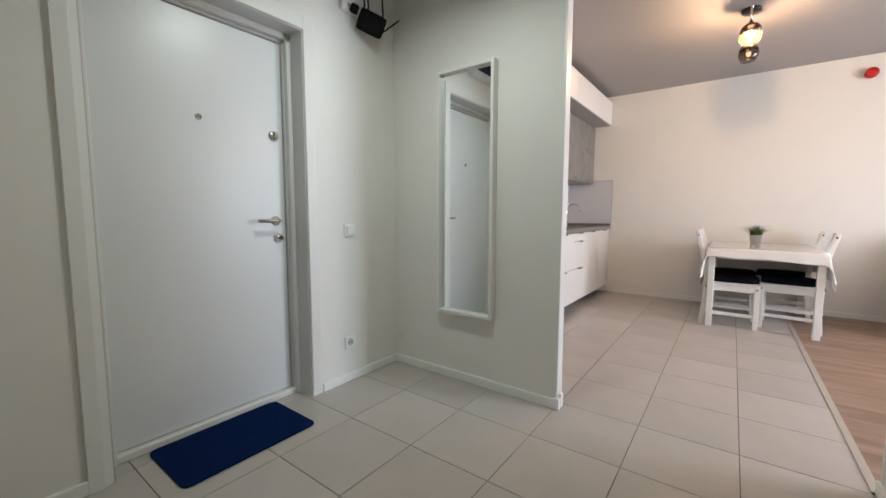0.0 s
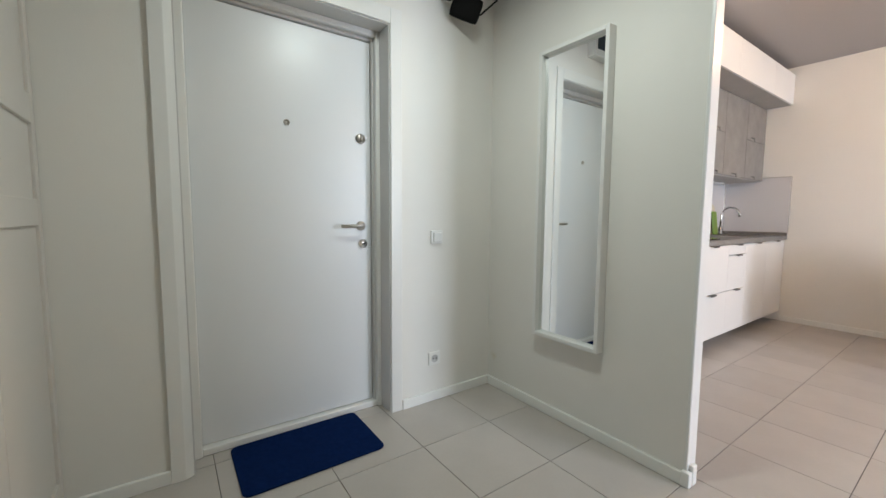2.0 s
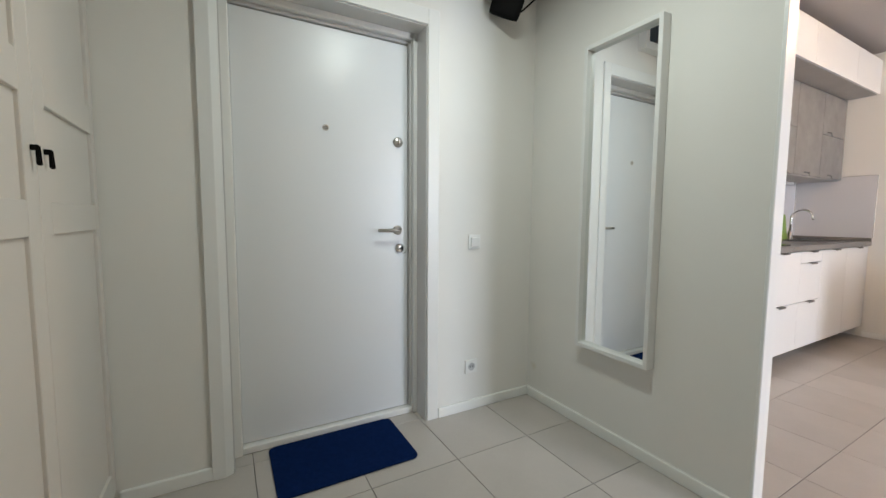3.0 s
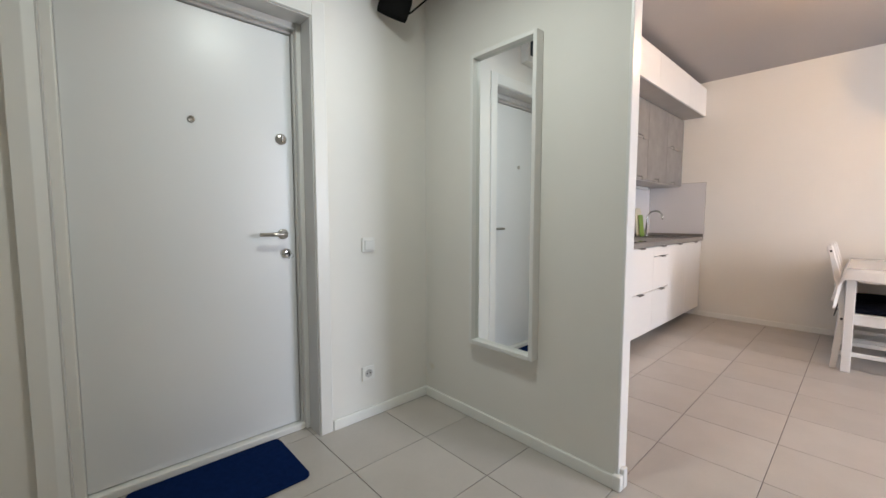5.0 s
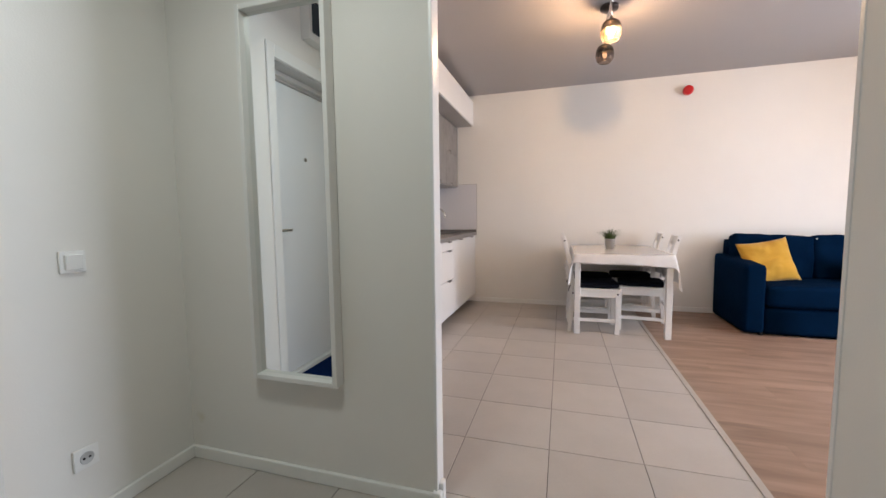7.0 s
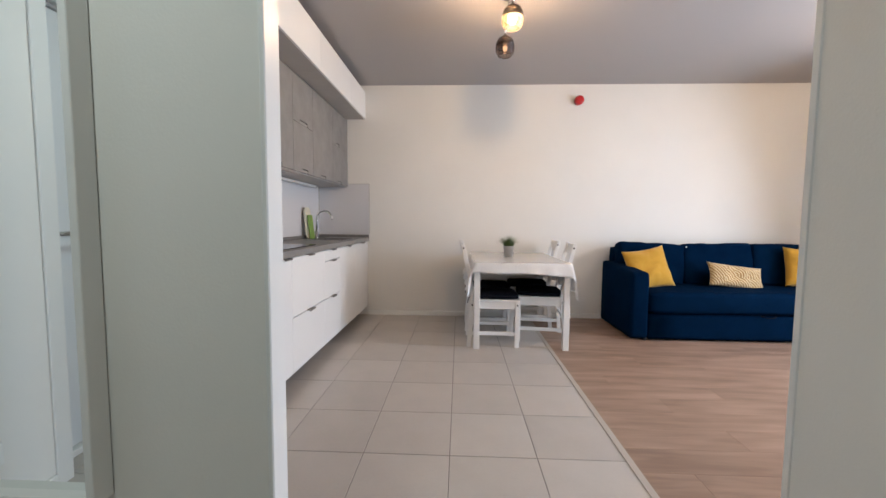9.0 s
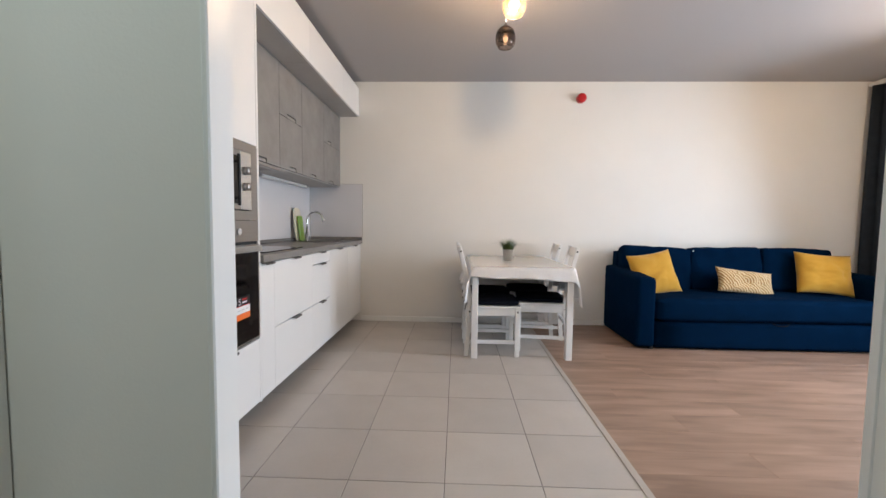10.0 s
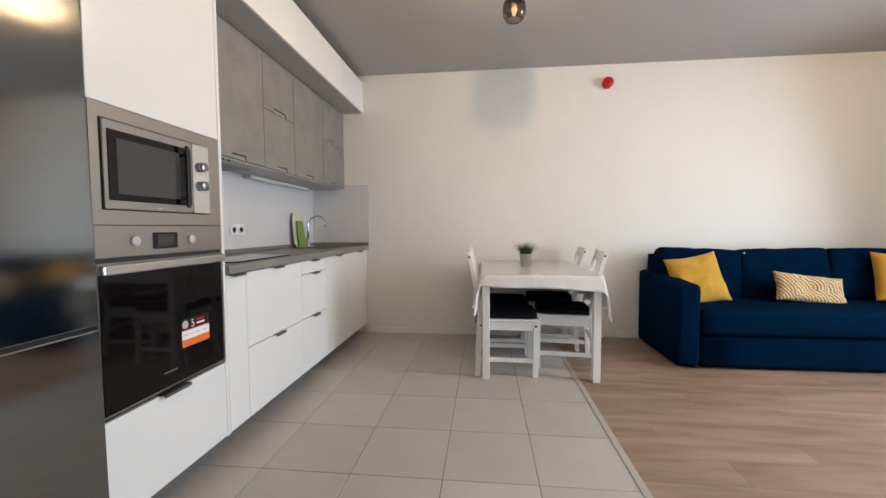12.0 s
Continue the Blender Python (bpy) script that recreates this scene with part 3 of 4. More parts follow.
part("cable", tube([(WX + 0.03, 1.64, 2.37), (WX + 0.045, 1.65, 2.355), (WX + 0.05, 1.68, 2.35), (WX + 0.06, 1.72, 2.365)], 0.004, 8), M_PLASTIC2, jb)
part("cable", tube([(WX + 0.02, 1.70, 2.47), (WX + 0.022, 1.70, 2.58), (WX + 0.02, 1.71, H)], 0.004, 8), M_PLASTIC, jb)

# fuse box above the door
fb = thing("fuse_box", (WX, 0.72, 2.30), "white fuse box with a dark window above the door", "fuse box")
part("case", one(WX, WX + 0.068, 0.50, 1.052, 2.335, 2.645, bevel=0.006, segments=2), M_PLASTIC, fb)
part("cover_window", one(WX + 0.068, WX + 0.072, 0.55, 1.020, 2.385, 2.60, bevel=0.001), material("smoked_cover", (0.06, 0.075, 0.09), 0.15), fb, "smoked plastic cover")

# panelled wardrobe
WF, WR = -0.012, -0.97
wd = thing("wardrobe", ((WX + WR) / 2, -0.3, 0), "white panelled wardrobe with black knobs in the hall", "wardrobe")
part("carcass", boxes((WX + 0.002, WR, -0.62, WF - 0.022, 0.0, 2.36), bevel=0.002), M_OFFWHITE, wd)
SPLIT = -1.434
for x0, x1, kx in ((WX + 0.004, SPLIT - 0.0015, SPLIT - 0.048), (SPLIT + 0.0015, WR - 0.001, SPLIT + 0.034)):
    st = 0.072
    xa, xb = x0 + st * (0.55 if x0 < SPLIT - 0.1 else 1), x1 - st
    leaf = part("wardrobe_door", one(xa - 0.01, xb + 0.01, WF - 0.020, WF - 0.010, 0.14, 2.27, bevel=0), M_OFFWHITE, wd)
    part("stile", one(x0, xa, WF - 0.02, WF, 0.06, 2.35, bevel=0.002), M_OFFWHITE, leaf)
    part("stile", one(xb, x1, WF - 0.02, WF, 0.06, 2.35, bevel=0.002), M_OFFWHITE, leaf)
    for z0, z1 in ((0.06, 0.15), (1.075, 1.163), (1.412, 1.508), (2.26, 2.35)):
        part("crosspiece", one(xa, xb, WF - 0.02, WF, z0, z1, bevel=0.002), M_OFFWHITE, leaf)
    blade = prism([(WF + 0.009, 1.296), (WF + 0.009, 1.248), (WF + 0.021, 1.246), (WF + 0.018, 1.296)], "x", kx - 0.004, kx + 0.004)
    bmesh.ops.bevel(blade, geom=list(blade.edges), offset=0.0025, segments=2, affect="EDGES")
    part("knob", joined(blade, one(kx - 0.004, kx + 0.004, WF, WF + 0.016, 1.283, 1.297, bevel=0.002, segments=2)),
         M_JET, leaf, "black hooked knob")

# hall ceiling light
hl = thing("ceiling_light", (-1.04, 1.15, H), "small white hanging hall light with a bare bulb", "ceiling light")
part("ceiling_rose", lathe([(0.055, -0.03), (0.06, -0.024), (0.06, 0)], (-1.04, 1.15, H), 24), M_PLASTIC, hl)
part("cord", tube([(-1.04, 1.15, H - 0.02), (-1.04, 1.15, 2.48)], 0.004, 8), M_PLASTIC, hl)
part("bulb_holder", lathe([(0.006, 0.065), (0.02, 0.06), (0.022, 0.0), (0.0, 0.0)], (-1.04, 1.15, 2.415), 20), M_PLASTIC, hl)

# ---- kitchen ----
KX = -1.365        # plane of the lower fronts
KB = WX + 0.002    # back of the units
GAP = 0.0011


def front(name, y0, y1, z0, z1, mat, parent, x=KX, t=0.018, bevel=0.0015):
    return part(name, one(x - t, x, y0 + GAP, y1 - GAP, z0 + GAP, z1 - 2.8 * GAP, bevel=bevel), mat, parent)


def edge_pull(y, z, parent, w=0.11):
    """A dark pull, folded over the top edge of a front."""
    return part("handle", joined(one(KX - 0.012, KX + 0.022, y - w / 2, y + w / 2, z - 0.004, z - 0.001, bevel=0.0008), one(KX + 0.019, KX + 0.022, y - w / 2, y + w / 2, z - 0.013, z - 0.003, bevel=0.0008)),
                M_PULL, parent, "dark metal edge pull")


def base_unit(y0, y1, rows, label, handles=True):
    u = thing("base_cabinet", (KB, y0, 0), label, "kitchen cabinet", "kitchen base cabinets")
    # Body coloured near-black, so the joints between fronts look shaded.
    part("body", one(KB, KX - 0.020, y0 + 0.001, y1 - 0.001, 0.095, 0.880, bevel=0.001), M_DARK, u)
    for ya, yb, z0, z1, nm in rows:
        f = front(nm, ya, yb, z0, z1, M_WHITE, u)
        edge_pull((ya + yb) / 2, z1, f)
    return u


ZB, ZT, ZM = 0.106, 0.885, 0.482
base_unit(3.505, 3.665, [(3.505, 3.665, ZB, ZT, "cabinet_door")], "narrow white pull-out kitchen cabinet under the hob")
base_unit(3.665, 4.285, [(3.665, 4.285, ZB, ZM, "drawer_front"), (3.665, 4.285, ZM, ZT, "drawer_front")], "white kitchen cabinet with two deep drawers under the hob")
base_unit(4.285, 4.695, [(4.285, 4.695, ZB, ZM, "drawer_front"), (4.285, 4.695, ZM, 0.792, "drawer_front"), (4.285, 4.695, 0.792, ZT, "drawer_front")], "white kitchen cabinet with three drawers")
base_unit(4.695, NY - 0.004, [(4.695, 5.24, ZB, ZT, "cabinet_door"), (5.24, NY - 0.006, ZB, ZT, "cabinet_door")], "white two-door kitchen cabinet under the sink")
solid("plinth", one(KX - 0.235, KX - 0.218, 2.88, NY - 0.002, 0.0, 0.094, bevel=0.001), M_WHITE, (KX - 0.226, 4.3, 0), "white deeply recessed plinth under the kitchen cabinets", "plinth")

# worktop, with the sink let into it
SX0, SX1, SY0, SY1 = -1.80, -1.44, 5.02, 5.52
bm = bmesh.new()
TX = KX + 0.018
for d in ((KB, TX, 3.506, SY0), (KB, TX, SY1, NY - 0.002), (KB, SX0, SY0, SY1), (SX1, TX, SY0, SY1)):
    box(bm, d[0], d[1], d[2], d[3], 0.889, 0.930)
wt = thing("worktop", (KB, 3.506, 0.889), "grey stone-look worktop with a low upstand", "worktop")
part("slab", bm, M_WORKTOP, wt)
part("upstand", one(KB, KB + 0.022, 3.506, NY - 0.024, 0.931, 0.962, bevel=0.004), M_WORKTOP, wt)
part("upstand", one(KB, TX, NY - 0.024, NY - 0.003, 0.931, 0.962, bevel=0.004), M_WORKTOP, wt)

sk = thing("sink", ((SX0 + SX1) / 2, 5.14, 0.93), "stainless steel inset sink bowl in the worktop", "sink")
part("rim", boxes((SX0 - 0.02, SX0, SY0 - 0.02, SY1 + 0.02, 0.930, 0.934), (SX1, SX1 + 0.02, SY0 - 0.02, SY1 + 0.02, 0.930, 0.934), (SX0, SX1, SY0 - 0.02, SY0, 0.930, 0.934), (SX0, SX1, SY1, SY1 + 0.02, 0.930, 0.934)), M_CHROME, sk)
part("bowl", boxes((SX0, SX0 + 0.004, SY0, SY1, 0.78, 0.931), (SX1 - 0.004, SX1, SY0, SY1, 0.78, 0.931), (SX0, SX1, SY0, SY0 + 0.004, 0.78, 0.931), (SX0, SX1, SY1 - 0.004, SY1, 0.78, 0.931), (SX0, SX1, SY0, SY1, 0.776, 0.78)), M_STEEL, sk)

FX, FY = -1.855, 5.44
tp = thing("tap", (FX, FY, 0.93), "chrome swan-neck kitchen tap behind the sink", "tap")
part("base", lathe([(0.026, 0), (0.026, 0.008), (0.022, 0.012), (0.022, 0.075), (0.014, 0.085)], (FX, FY, 0.93), 20), M_CHROME, tp)
arc = [(FX, FY, 1.0), (FX + 0.005, FY, 1.10)] + [(FX + 0.005 + 0.082 * (1 - math.cos(a)), FY + 0.02 * math.sin(a / 2), 1.15 + 0.082 * math.sin(a)) for a in (math.pi * i / 12 for i in range(13))] + [(FX + 0.172, FY + 0.02, 1.13)]
part("spout", tube(arc, 0.0105, 12), M_CHROME, tp)
part("lever", tube([(FX, FY - 0.02, 0.985), (FX + 0.01, FY - 0.045, 0.99), (FX + 0.03, FY - 0.085, 1.02)], 0.006, 8), M_CHROME, tp)

hb = thing("hob", (-1.66, 3.95, 0.93), "black glass induction hob set into the worktop", "hob")
part("glass", prism(rounded(-1.905, -1.415, 3.66, 4.24, 0.01), "z", 0.9302, 0.937, 0.0015), M_BLACKGLASS, hb)
for x, y, r in ((-1.53, 3.80, 0.075), (-1.53, 4.08, 0.09), (-1.78, 3.80, 0.09), (-1.78, 4.08, 0.075)):
    part("zone_mark", tube([(x + r * math.cos(a), y + r * math.sin(a), 0.9371) for a in (2 * math.pi * i / 40 for i in range(41))], 0.0008, 4), M_PLASTIC2, hb)

# backsplash panels
bs = thing("backsplash", (KB, 3.506, 0.963), "pale grey glossy backsplash panel behind the worktop", "backsplash", kind="structure")
part("panel", one(KB, KB + 0.006, 3.506, NY - 0.009, 0.963, 1.535, bevel=0.001), M_SPLASH, bs)
part("panel", one(KB + 0.006, KX + 0.02, NY - 0.008, NY - 0.001, 0.963, 1.556, bevel=0.001), M_SPLASH, bs)
part("edge_strip", one(KX + 0.02, KX + 0.024, NY - 0.010, NY - 0.001, 0.963, 1.560, bevel=0.001), M_STEEL, bs)
part("edge_strip", one(-1.595, KX + 0.02, NY - 0.010, NY - 0.001, 1.556, 1.560, bevel=0.001), M_STEEL, bs)
part("corner_strip", one(KB + 0.006, KB + 0.012, NY - 0.015, NY - 0.008, 0.963, 1.53, bevel=0.001), M_STEEL, bs)

ds = thing("double_socket", (KB + 0.006, 4.47, 1.10), "white double power socket on the backsplash", "socket")
for y in (4.43, 4.512):
    pl = part("plate", one(KB + 0.006, KB + 0.014, y - 0.0405, y + 0.0405, 1.062, 1.144, bevel=0.003, segments=2), M_PLASTIC, ds)
    part("socket_well", lathe([(0.021, 0.0145), (0.021, 0.016), (0.019, 0.016), (0.018, 0.0145), (0, 0.0145)], (KB, y, 1.103), 18, "x"), M_PLASTIC2, pl)

# wall cabinets, with cut-in grips
UX, UZ0, UZM, UZ1 = -1.598, 1.525, 1.922, 2.298


def grip_front(y0, y1, z0, z1, ga, gb, parent, x=UX, t=0.018):
    """A grey front whose lower edge steps up over a finger grip between ga and gb."""
    y0, y1, z0, z1 = y0 + 0.0022, y1 - 0.0022, z0 + 0.0022, z1 - 0.0022
    gh = 0.032
    f = part("cabinet_door", prism([(y0, z0), (ga, z0), (ga, z0 + gh), (gb, z0 + gh), (gb, z0), (y1, z0), (y1, z1), (y0, z1)], "x", x - t, x), M_CONCRETE, parent)
    part("finger_grip", one(x - t, x - 0.003, ga + 0.007, gb - 0.006, z0 + 0.001, z0 + gh - 0.009, bevel=0.0008), M_CONC2, f)
    return f


def wall_unit(y0, y1, fronts, label):
    u = thing("wall_cabinet", (KB, y0, UZ0), label, "kitchen cabinet", "kitchen wall cabinets")
    # Near-black body gives the joints and grips their shade.
    part("body", one(KB, UX - 0.02, y0 + 0.001, y1 - 0.001, UZ0 + 0.004, UZ1 - 0.002, bevel=0.001), M_DARK, u)
    # Board colour includes bounced light from below.
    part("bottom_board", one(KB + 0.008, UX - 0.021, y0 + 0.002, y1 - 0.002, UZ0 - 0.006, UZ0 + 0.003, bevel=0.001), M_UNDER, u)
    for f in fronts:
        grip_front(*f, u)
    return u


wall_unit(3.506, 4.275, [(3.506, 4.275, UZ0, UZ1, 3.93, 4.07)], "grey concrete-look wall cabinet above the hood")
wall_unit(4.275, 4.700, [(4.275, 4.700, UZ0, UZM, 4.45, 4.575), (4.275, 4.700, UZM, UZ1, 4.41, 4.575)], "grey concrete-look wall cabinet with two doors")
wall_unit(4.700, NY - 0.006, [(4.700, 5.245, UZ0, UZ1, 4.90, 5.03), (5.245, NY - 0.008, UZ0, UZM, 5.42, 5.54), (5.245, NY - 0.008, UZM, UZ1, 5.36, 5.47)], "grey concrete-look corner wall cabinet above the sink")

hd = thing("cooker_hood", (-1.75, 3.86, 1.50), "slim built-in cooker hood under the wall cabinet", "cooker hood")
part("housing", one(-1.90, -1.60, 3.55, 4.20, 1.492, 1.518, bevel=0.003), M_CONC2, hd)
part("visor", one(-1.60, -1.553, 3.53, 4.262, 1.486, 1.499, bevel=0.003), M_STEEL, hd)
for y in (3.78, 3.83):
    part("button", one(-1.5535, -1.550, y - 0.012, y + 0.012, 1.489, 1.496, bevel=0.001), M_BLACK, hd)
lb = thing("light_bar", (-1.88, 4.95, 1.49), "slim white under-cabinet light bar switched off", "light bar")
part("housing", one(-1.93, -1.885, 4.55, 5.55, 1.492, 1.518, bevel=0.004, segments=2), M_PLASTIC, lb)
part("diffuser", one(-1.885, -1.875, 4.58, 5.52, 1.494, 1.512, bevel=0.002), M_OPAL, lb)
for y in (4.55, 5.545):
    part("end_cap", one(-1.932, -1.873, y - 0.006, y + 0.006, 1.490, 1.518, bevel=0.002), M_PLASTIC2, lb)

# high cabinets up to the ceiling
AX = -1.383
for y0, y1 in ((2.255, 2.88), (2.88, 3.50), (3.50, 4.32), (4.32, 5.18), (5.18, NY - 0.004)):
    u = thing("top_cabinet", (KB, y0, 2.31), "white lift-up cabinet a hand below the ceiling", "kitchen cabinet", "kitchen top cabinets")
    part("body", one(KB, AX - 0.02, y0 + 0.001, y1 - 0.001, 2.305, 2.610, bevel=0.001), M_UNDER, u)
    front("flap_door", y0, y1, 2.304, 2.614, M_WHITE, u, x=AX)

# oven column
OY0, OY1 = 2.872, 3.482
oc = thing("tall_cabinet", (KB, OY0, 0), "white tall cabinet housing microwave and oven", "kitchen cabinet")
# Column body takes the colour of shade in the joints.
part("body", one(KB, KX - 0.045, OY0, OY1, 0.095, 2.30, bevel=0.001), M_DARK, oc)
part("side_panel", one(KB, KX, OY1 + 0.001, 3.504, 0.100, 2.302, bevel=0.001), M_WHITE, oc)
d = front("drawer_front", OY0, OY1, 0.106, 0.470, M_WHITE, oc)
edge_pull(3.17, 0.470, d, 0.14)
front("cabinet_door", OY0, OY1, 1.522, 2.302, M_WHITE, oc)

mw = thing("microwave", (KX, OY0, 1.124), "built-in stainless steel microwave with two knobs", "microwave")
z0, z1 = 1.124, 1.520
for ya, yb, za, zb in ((OY0 + 0.002, 2.906, z0, z1), (3.408, OY1 - 0.002, z0, z1), (2.906, 3.408, z0, 1.172), (2.906, 3.408, 1.474, z1)):
    part("surround", one(KX - 0.03, KX + 0.002, ya, yb, za, zb, bevel=0), M_STEEL, mw)
# Near-black block stands for the shade round door and panel.
part("recess", one(KX - 0.04, KX - 0.010, 2.906, 3.408, 1.172, 1.474, bevel=0), M_DARK, mw)
mdoor = part("microwave_door", one(KX - 0.010, KX + 0.010, 2.911, 3.301, 1.176, 1.470, bevel=0.002), M_STEEL, mw)
part("window", one(KX + 0.010, KX + 0.0125, 2.926, 3.292, 1.205, 1.440, bevel=0.001), M_BLACKGLASS, mdoor)
part("viewing_screen", one(KX + 0.0125, KX + 0.0135, 2.957, 3.230, 1.228, 1.414, bevel=0), M_SMOKED, mdoor)
part("handle", joined(one(KX + 0.030, KX + 0.042, 3.236, 3.251, 1.195, 1.445, bevel=0.004, segments=2), one(KX + 0.012, KX + 0.034, 3.238, 3.249, 1.225, 1.24, bevel=0.002), one(KX + 0.012, KX + 0.034, 3.238, 3.249, 1.40, 1.415, bevel=0.002)), M_BLACK, mdoor, "black bar handle")
panel = part("control_panel", one(KX - 0.010, KX + 0.010, 3.304, 3.403, 1.176, 1.470, bevel=0.002), M_CHROME, mw, "bright control panel")
for z in (1.376, 1.295):
    part("knob", lathe([(0.021, 0.010), (0.021, 0.026), (0.018, 0.030), (0, 0.030)], (KX, 3.357, z), 24, "x"), M_STEEL, panel)
    part("scale_mark", one(KX + 0.010, KX + 0.0108, 3.325, 3.390, z - 0.036, z - 0.0345, bevel=0), M_PLASTIC2, panel)
part("logo_bar", one(KX + 0.010, KX + 0.0108, 3.115, 3.14, 1.183, 1.189, bevel=0), M_PLASTIC2, mdoor)

ov = thing("oven", (KX, OY0, 0.475), "built-in oven with black glass door and sticker", "oven")
pan = part("control_panel", one(KX - 0.03, KX + 0.004, OY0 + 0.002, OY1 - 0.002, 1.012, 1.122, bevel=0.002), M_STEEL, ov)
for y in (3.020, 3.287):
    part("knob", lathe([(0.018, 0.004), (0.018, 0.010), (0.016, 0.012), (0, 0.012)], (KX, y, 1.066), 24, "x"), M_PLASTIC2, pan, "pale grey push-in knob")
part("display", one(KX + 0.004, KX + 0.006, 3.094, 3.213, 1.034, 1.096, bevel=0.001), M_BLACK, pan)
part("display_screen", one(KX + 0.006, KX + 0.0068, 3.116, 3.190, 1.044, 1.086, bevel=0), M_SMOKED, pan)
# Near-black bar stands for the shaded slot above the door.
part("gap", one(KX - 0.03, KX - 0.006, OY0 + 0.002, OY1 - 0.002, 0.990, 1.012, bevel=0), M_DARK, ov)
od = part("oven_door", one(KX - 0.03, KX + 0.006, OY0 + 0.002, OY1 - 0.002, 0.482, 0.996, bevel=0.002), M_STEEL, ov)
part("door_glass", one(KX + 0.006, KX + 0.010, OY0 + 0.004, OY1 - 0.022, 0.492, 0.958, bevel=0.001), M_BLACKGLASS, od, "black door glass")
part("handle", joined(one(KX + 0.006, KX + 0.028, OY0 + 0.006, OY1 - 0.006, 0.957, 0.991, bevel=0.006, segments=3)), M_CHROME, od, "polished steel grip along the top")
stick = part("sticker", one(KX + 0.0101, KX + 0.0108, 3.208, 3.366, 0.620, 0.738, bevel=0), M_BLACK, od, "black, white and orange sticker")
part("sticker_field", one(KX + 0.0108, KX + 0.0112, 3.208, 3.366, 0.620, 0.651, bevel=0), M_ORANGE, stick)
part("sticker_field", one(KX + 0.0108, KX + 0.0112, 3.208, 3.366, 0.651, 0.688, bevel=0), M_PAPER, stick)
part("sticker_field", one(KX + 0.0108, KX + 0.0112, 3.208, 3.366, 0.688, 0.692, bevel=0), M_RED, stick)
part("sticker_seal", lathe([(0.017, 0.0108), (0.017, 0.0112), (0, 0.0112)], (KX, 3.228, 0.713), 18, "x"), M_PLASTIC2, stick)
for y, z, w in ((3.315, 0.722, 0.046), (3.315, 0.707, 0.046)):
    part("print_bar", one(KX + 0.0108, KX + 0.0112, y - w / 2, y + w / 2, z - 0.005, z + 0.004, bevel=0), M_RED if z > 0.71 else M_PAPER, stick)
for y in (3.226, 3.262, 3.298, 3.336):
    part("print_bar", one(KX + 0.0112, KX + 0.0115, y - 0.012, y + 0.012, 0.667, 0.672, bevel=0), M_PLASTIC2, stick)
part("logo_bar", one(KX + 0.010, KX + 0.0104, 3.115, 3.18, 0.546, 0.552, bevel=0), M_STEEL, od)
font = bpy.data.curves.new("numeral", "FONT")
font.body, font.size, font.extrude = "5", 0.046, 0.0002
tmp = new("tmp", font)
bpy.context.view_layer.update()
me = bpy.data.meshes.new_from_object(tmp.evaluated_get(bpy.context.evaluated_depsgraph_get()))
bpy.data.objects.remove(tmp)
bm = bmesh.new()
bm.from_mesh(me)
moved(bm, Matrix.Translation((KX + 0.0113, 3.258, 0.697)) @ Matrix(((0, 0, 1, 0), (1, 0, 0, 0), (0, 1, 0, 0), (0, 0, 0, 1))))
part("numeral", bm, M_PAPER, stick, "white numeral five")

# fridge
FY0, FY1 = 2.250, 2.873
fr = thing("fridge", (-1.66, FY0, 0), "tall dark stainless steel fridge freezer", "fridge")
part("cabinet_body", one(KB + 0.02, KX - 0.052, FY0, FY1, 0.02, 1.90, bevel=0.004), M_BLACK, fr)
for z0, z1 in ((0.055, 0.788), (0.796, 1.90)):
    part("fridge_door", one(KX - 0.048, KX + 0.004, FY0 + 0.001, FY1 - 0.001, z0, z1, bevel=0.007, segments=3), M_STEEL2, fr)
part("grip_strip", one(KX - 0.03, KX - 0.004, FY0 + 0.004, FY1 - 0.004, 0.785, 0.799, bevel=0), M_BLACK, fr)
stk = part("sticker", one(KX + 0.004, KX + 0.0046, 2.773, 2.835, 1.820, 1.885, bevel=0), M_RED, fr, "small white and red sticker")
part("sticker_face", one(KX + 0.0046, KX + 0.0050, 2.782, 2.835, 1.828, 1.885, bevel=0), M_PAPER, stk)
for y in (FY0 + 0.05, FY1 - 0.05):
    part("foot", lathe([(0.018, 0), (0.018, 0.055)], (KX - 0.1, y, 0), 14), M_BLACK, fr)

fr.location.x += 0.0146
fr.rotation_euler = (0, radians(-0.5), 0)   # leans back on its feet

# on the worktop
cb = thing("cutting_board", (-1.90, 5.33, 0.93), "cream cutting board leaning against the backsplash", "cutting board")
part("board", moved(prism(rounded(-0.085, 0.085, 0, 0.335, 0.06), "x", 0, 0.012, 0.002), pose(-1.895, 5.33, 0.9305, 0, -5, 0)), M_CREAM, cb)
gb = thing("small_cutting_board", (-1.86, 5.335, 0.93), "small green plastic cutting board leaning on a cream one", "cutting board")
part("board", moved(prism(rounded(-0.06, 0.06, 0, 0.255, 0.02), "x", 0, 0.010, 0.002), pose(-1.866, 5.34, 0.9305, 0, -6, 0)), M_GREEN, gb)

# ---- dining table ----
TX0, TX1, TY0, TY1, TZ = -0.148, 0.702, 4.570, 5.755, 0.766
tb = thing("dining_table", ((TX0 + TX1) / 2, (TY0 + TY1) / 2, 0), "white wooden dining table under a white cloth", "table")
part("tabletop", one(TX0, TX1, TY0, TY1, TZ - 0.022, TZ, bevel=0.003), M_CHAIR, tb)
LG = 0.052
for x in (TX0 + 0.008, TX1 - 0.008 - LG):
    for y in (TY0 + 0.008, TY1 - 0.008 - LG):
        part("leg", one(x, x + LG, y, y + LG, 0, TZ - 0.022, bevel=0.003), M_CHAIR, tb)
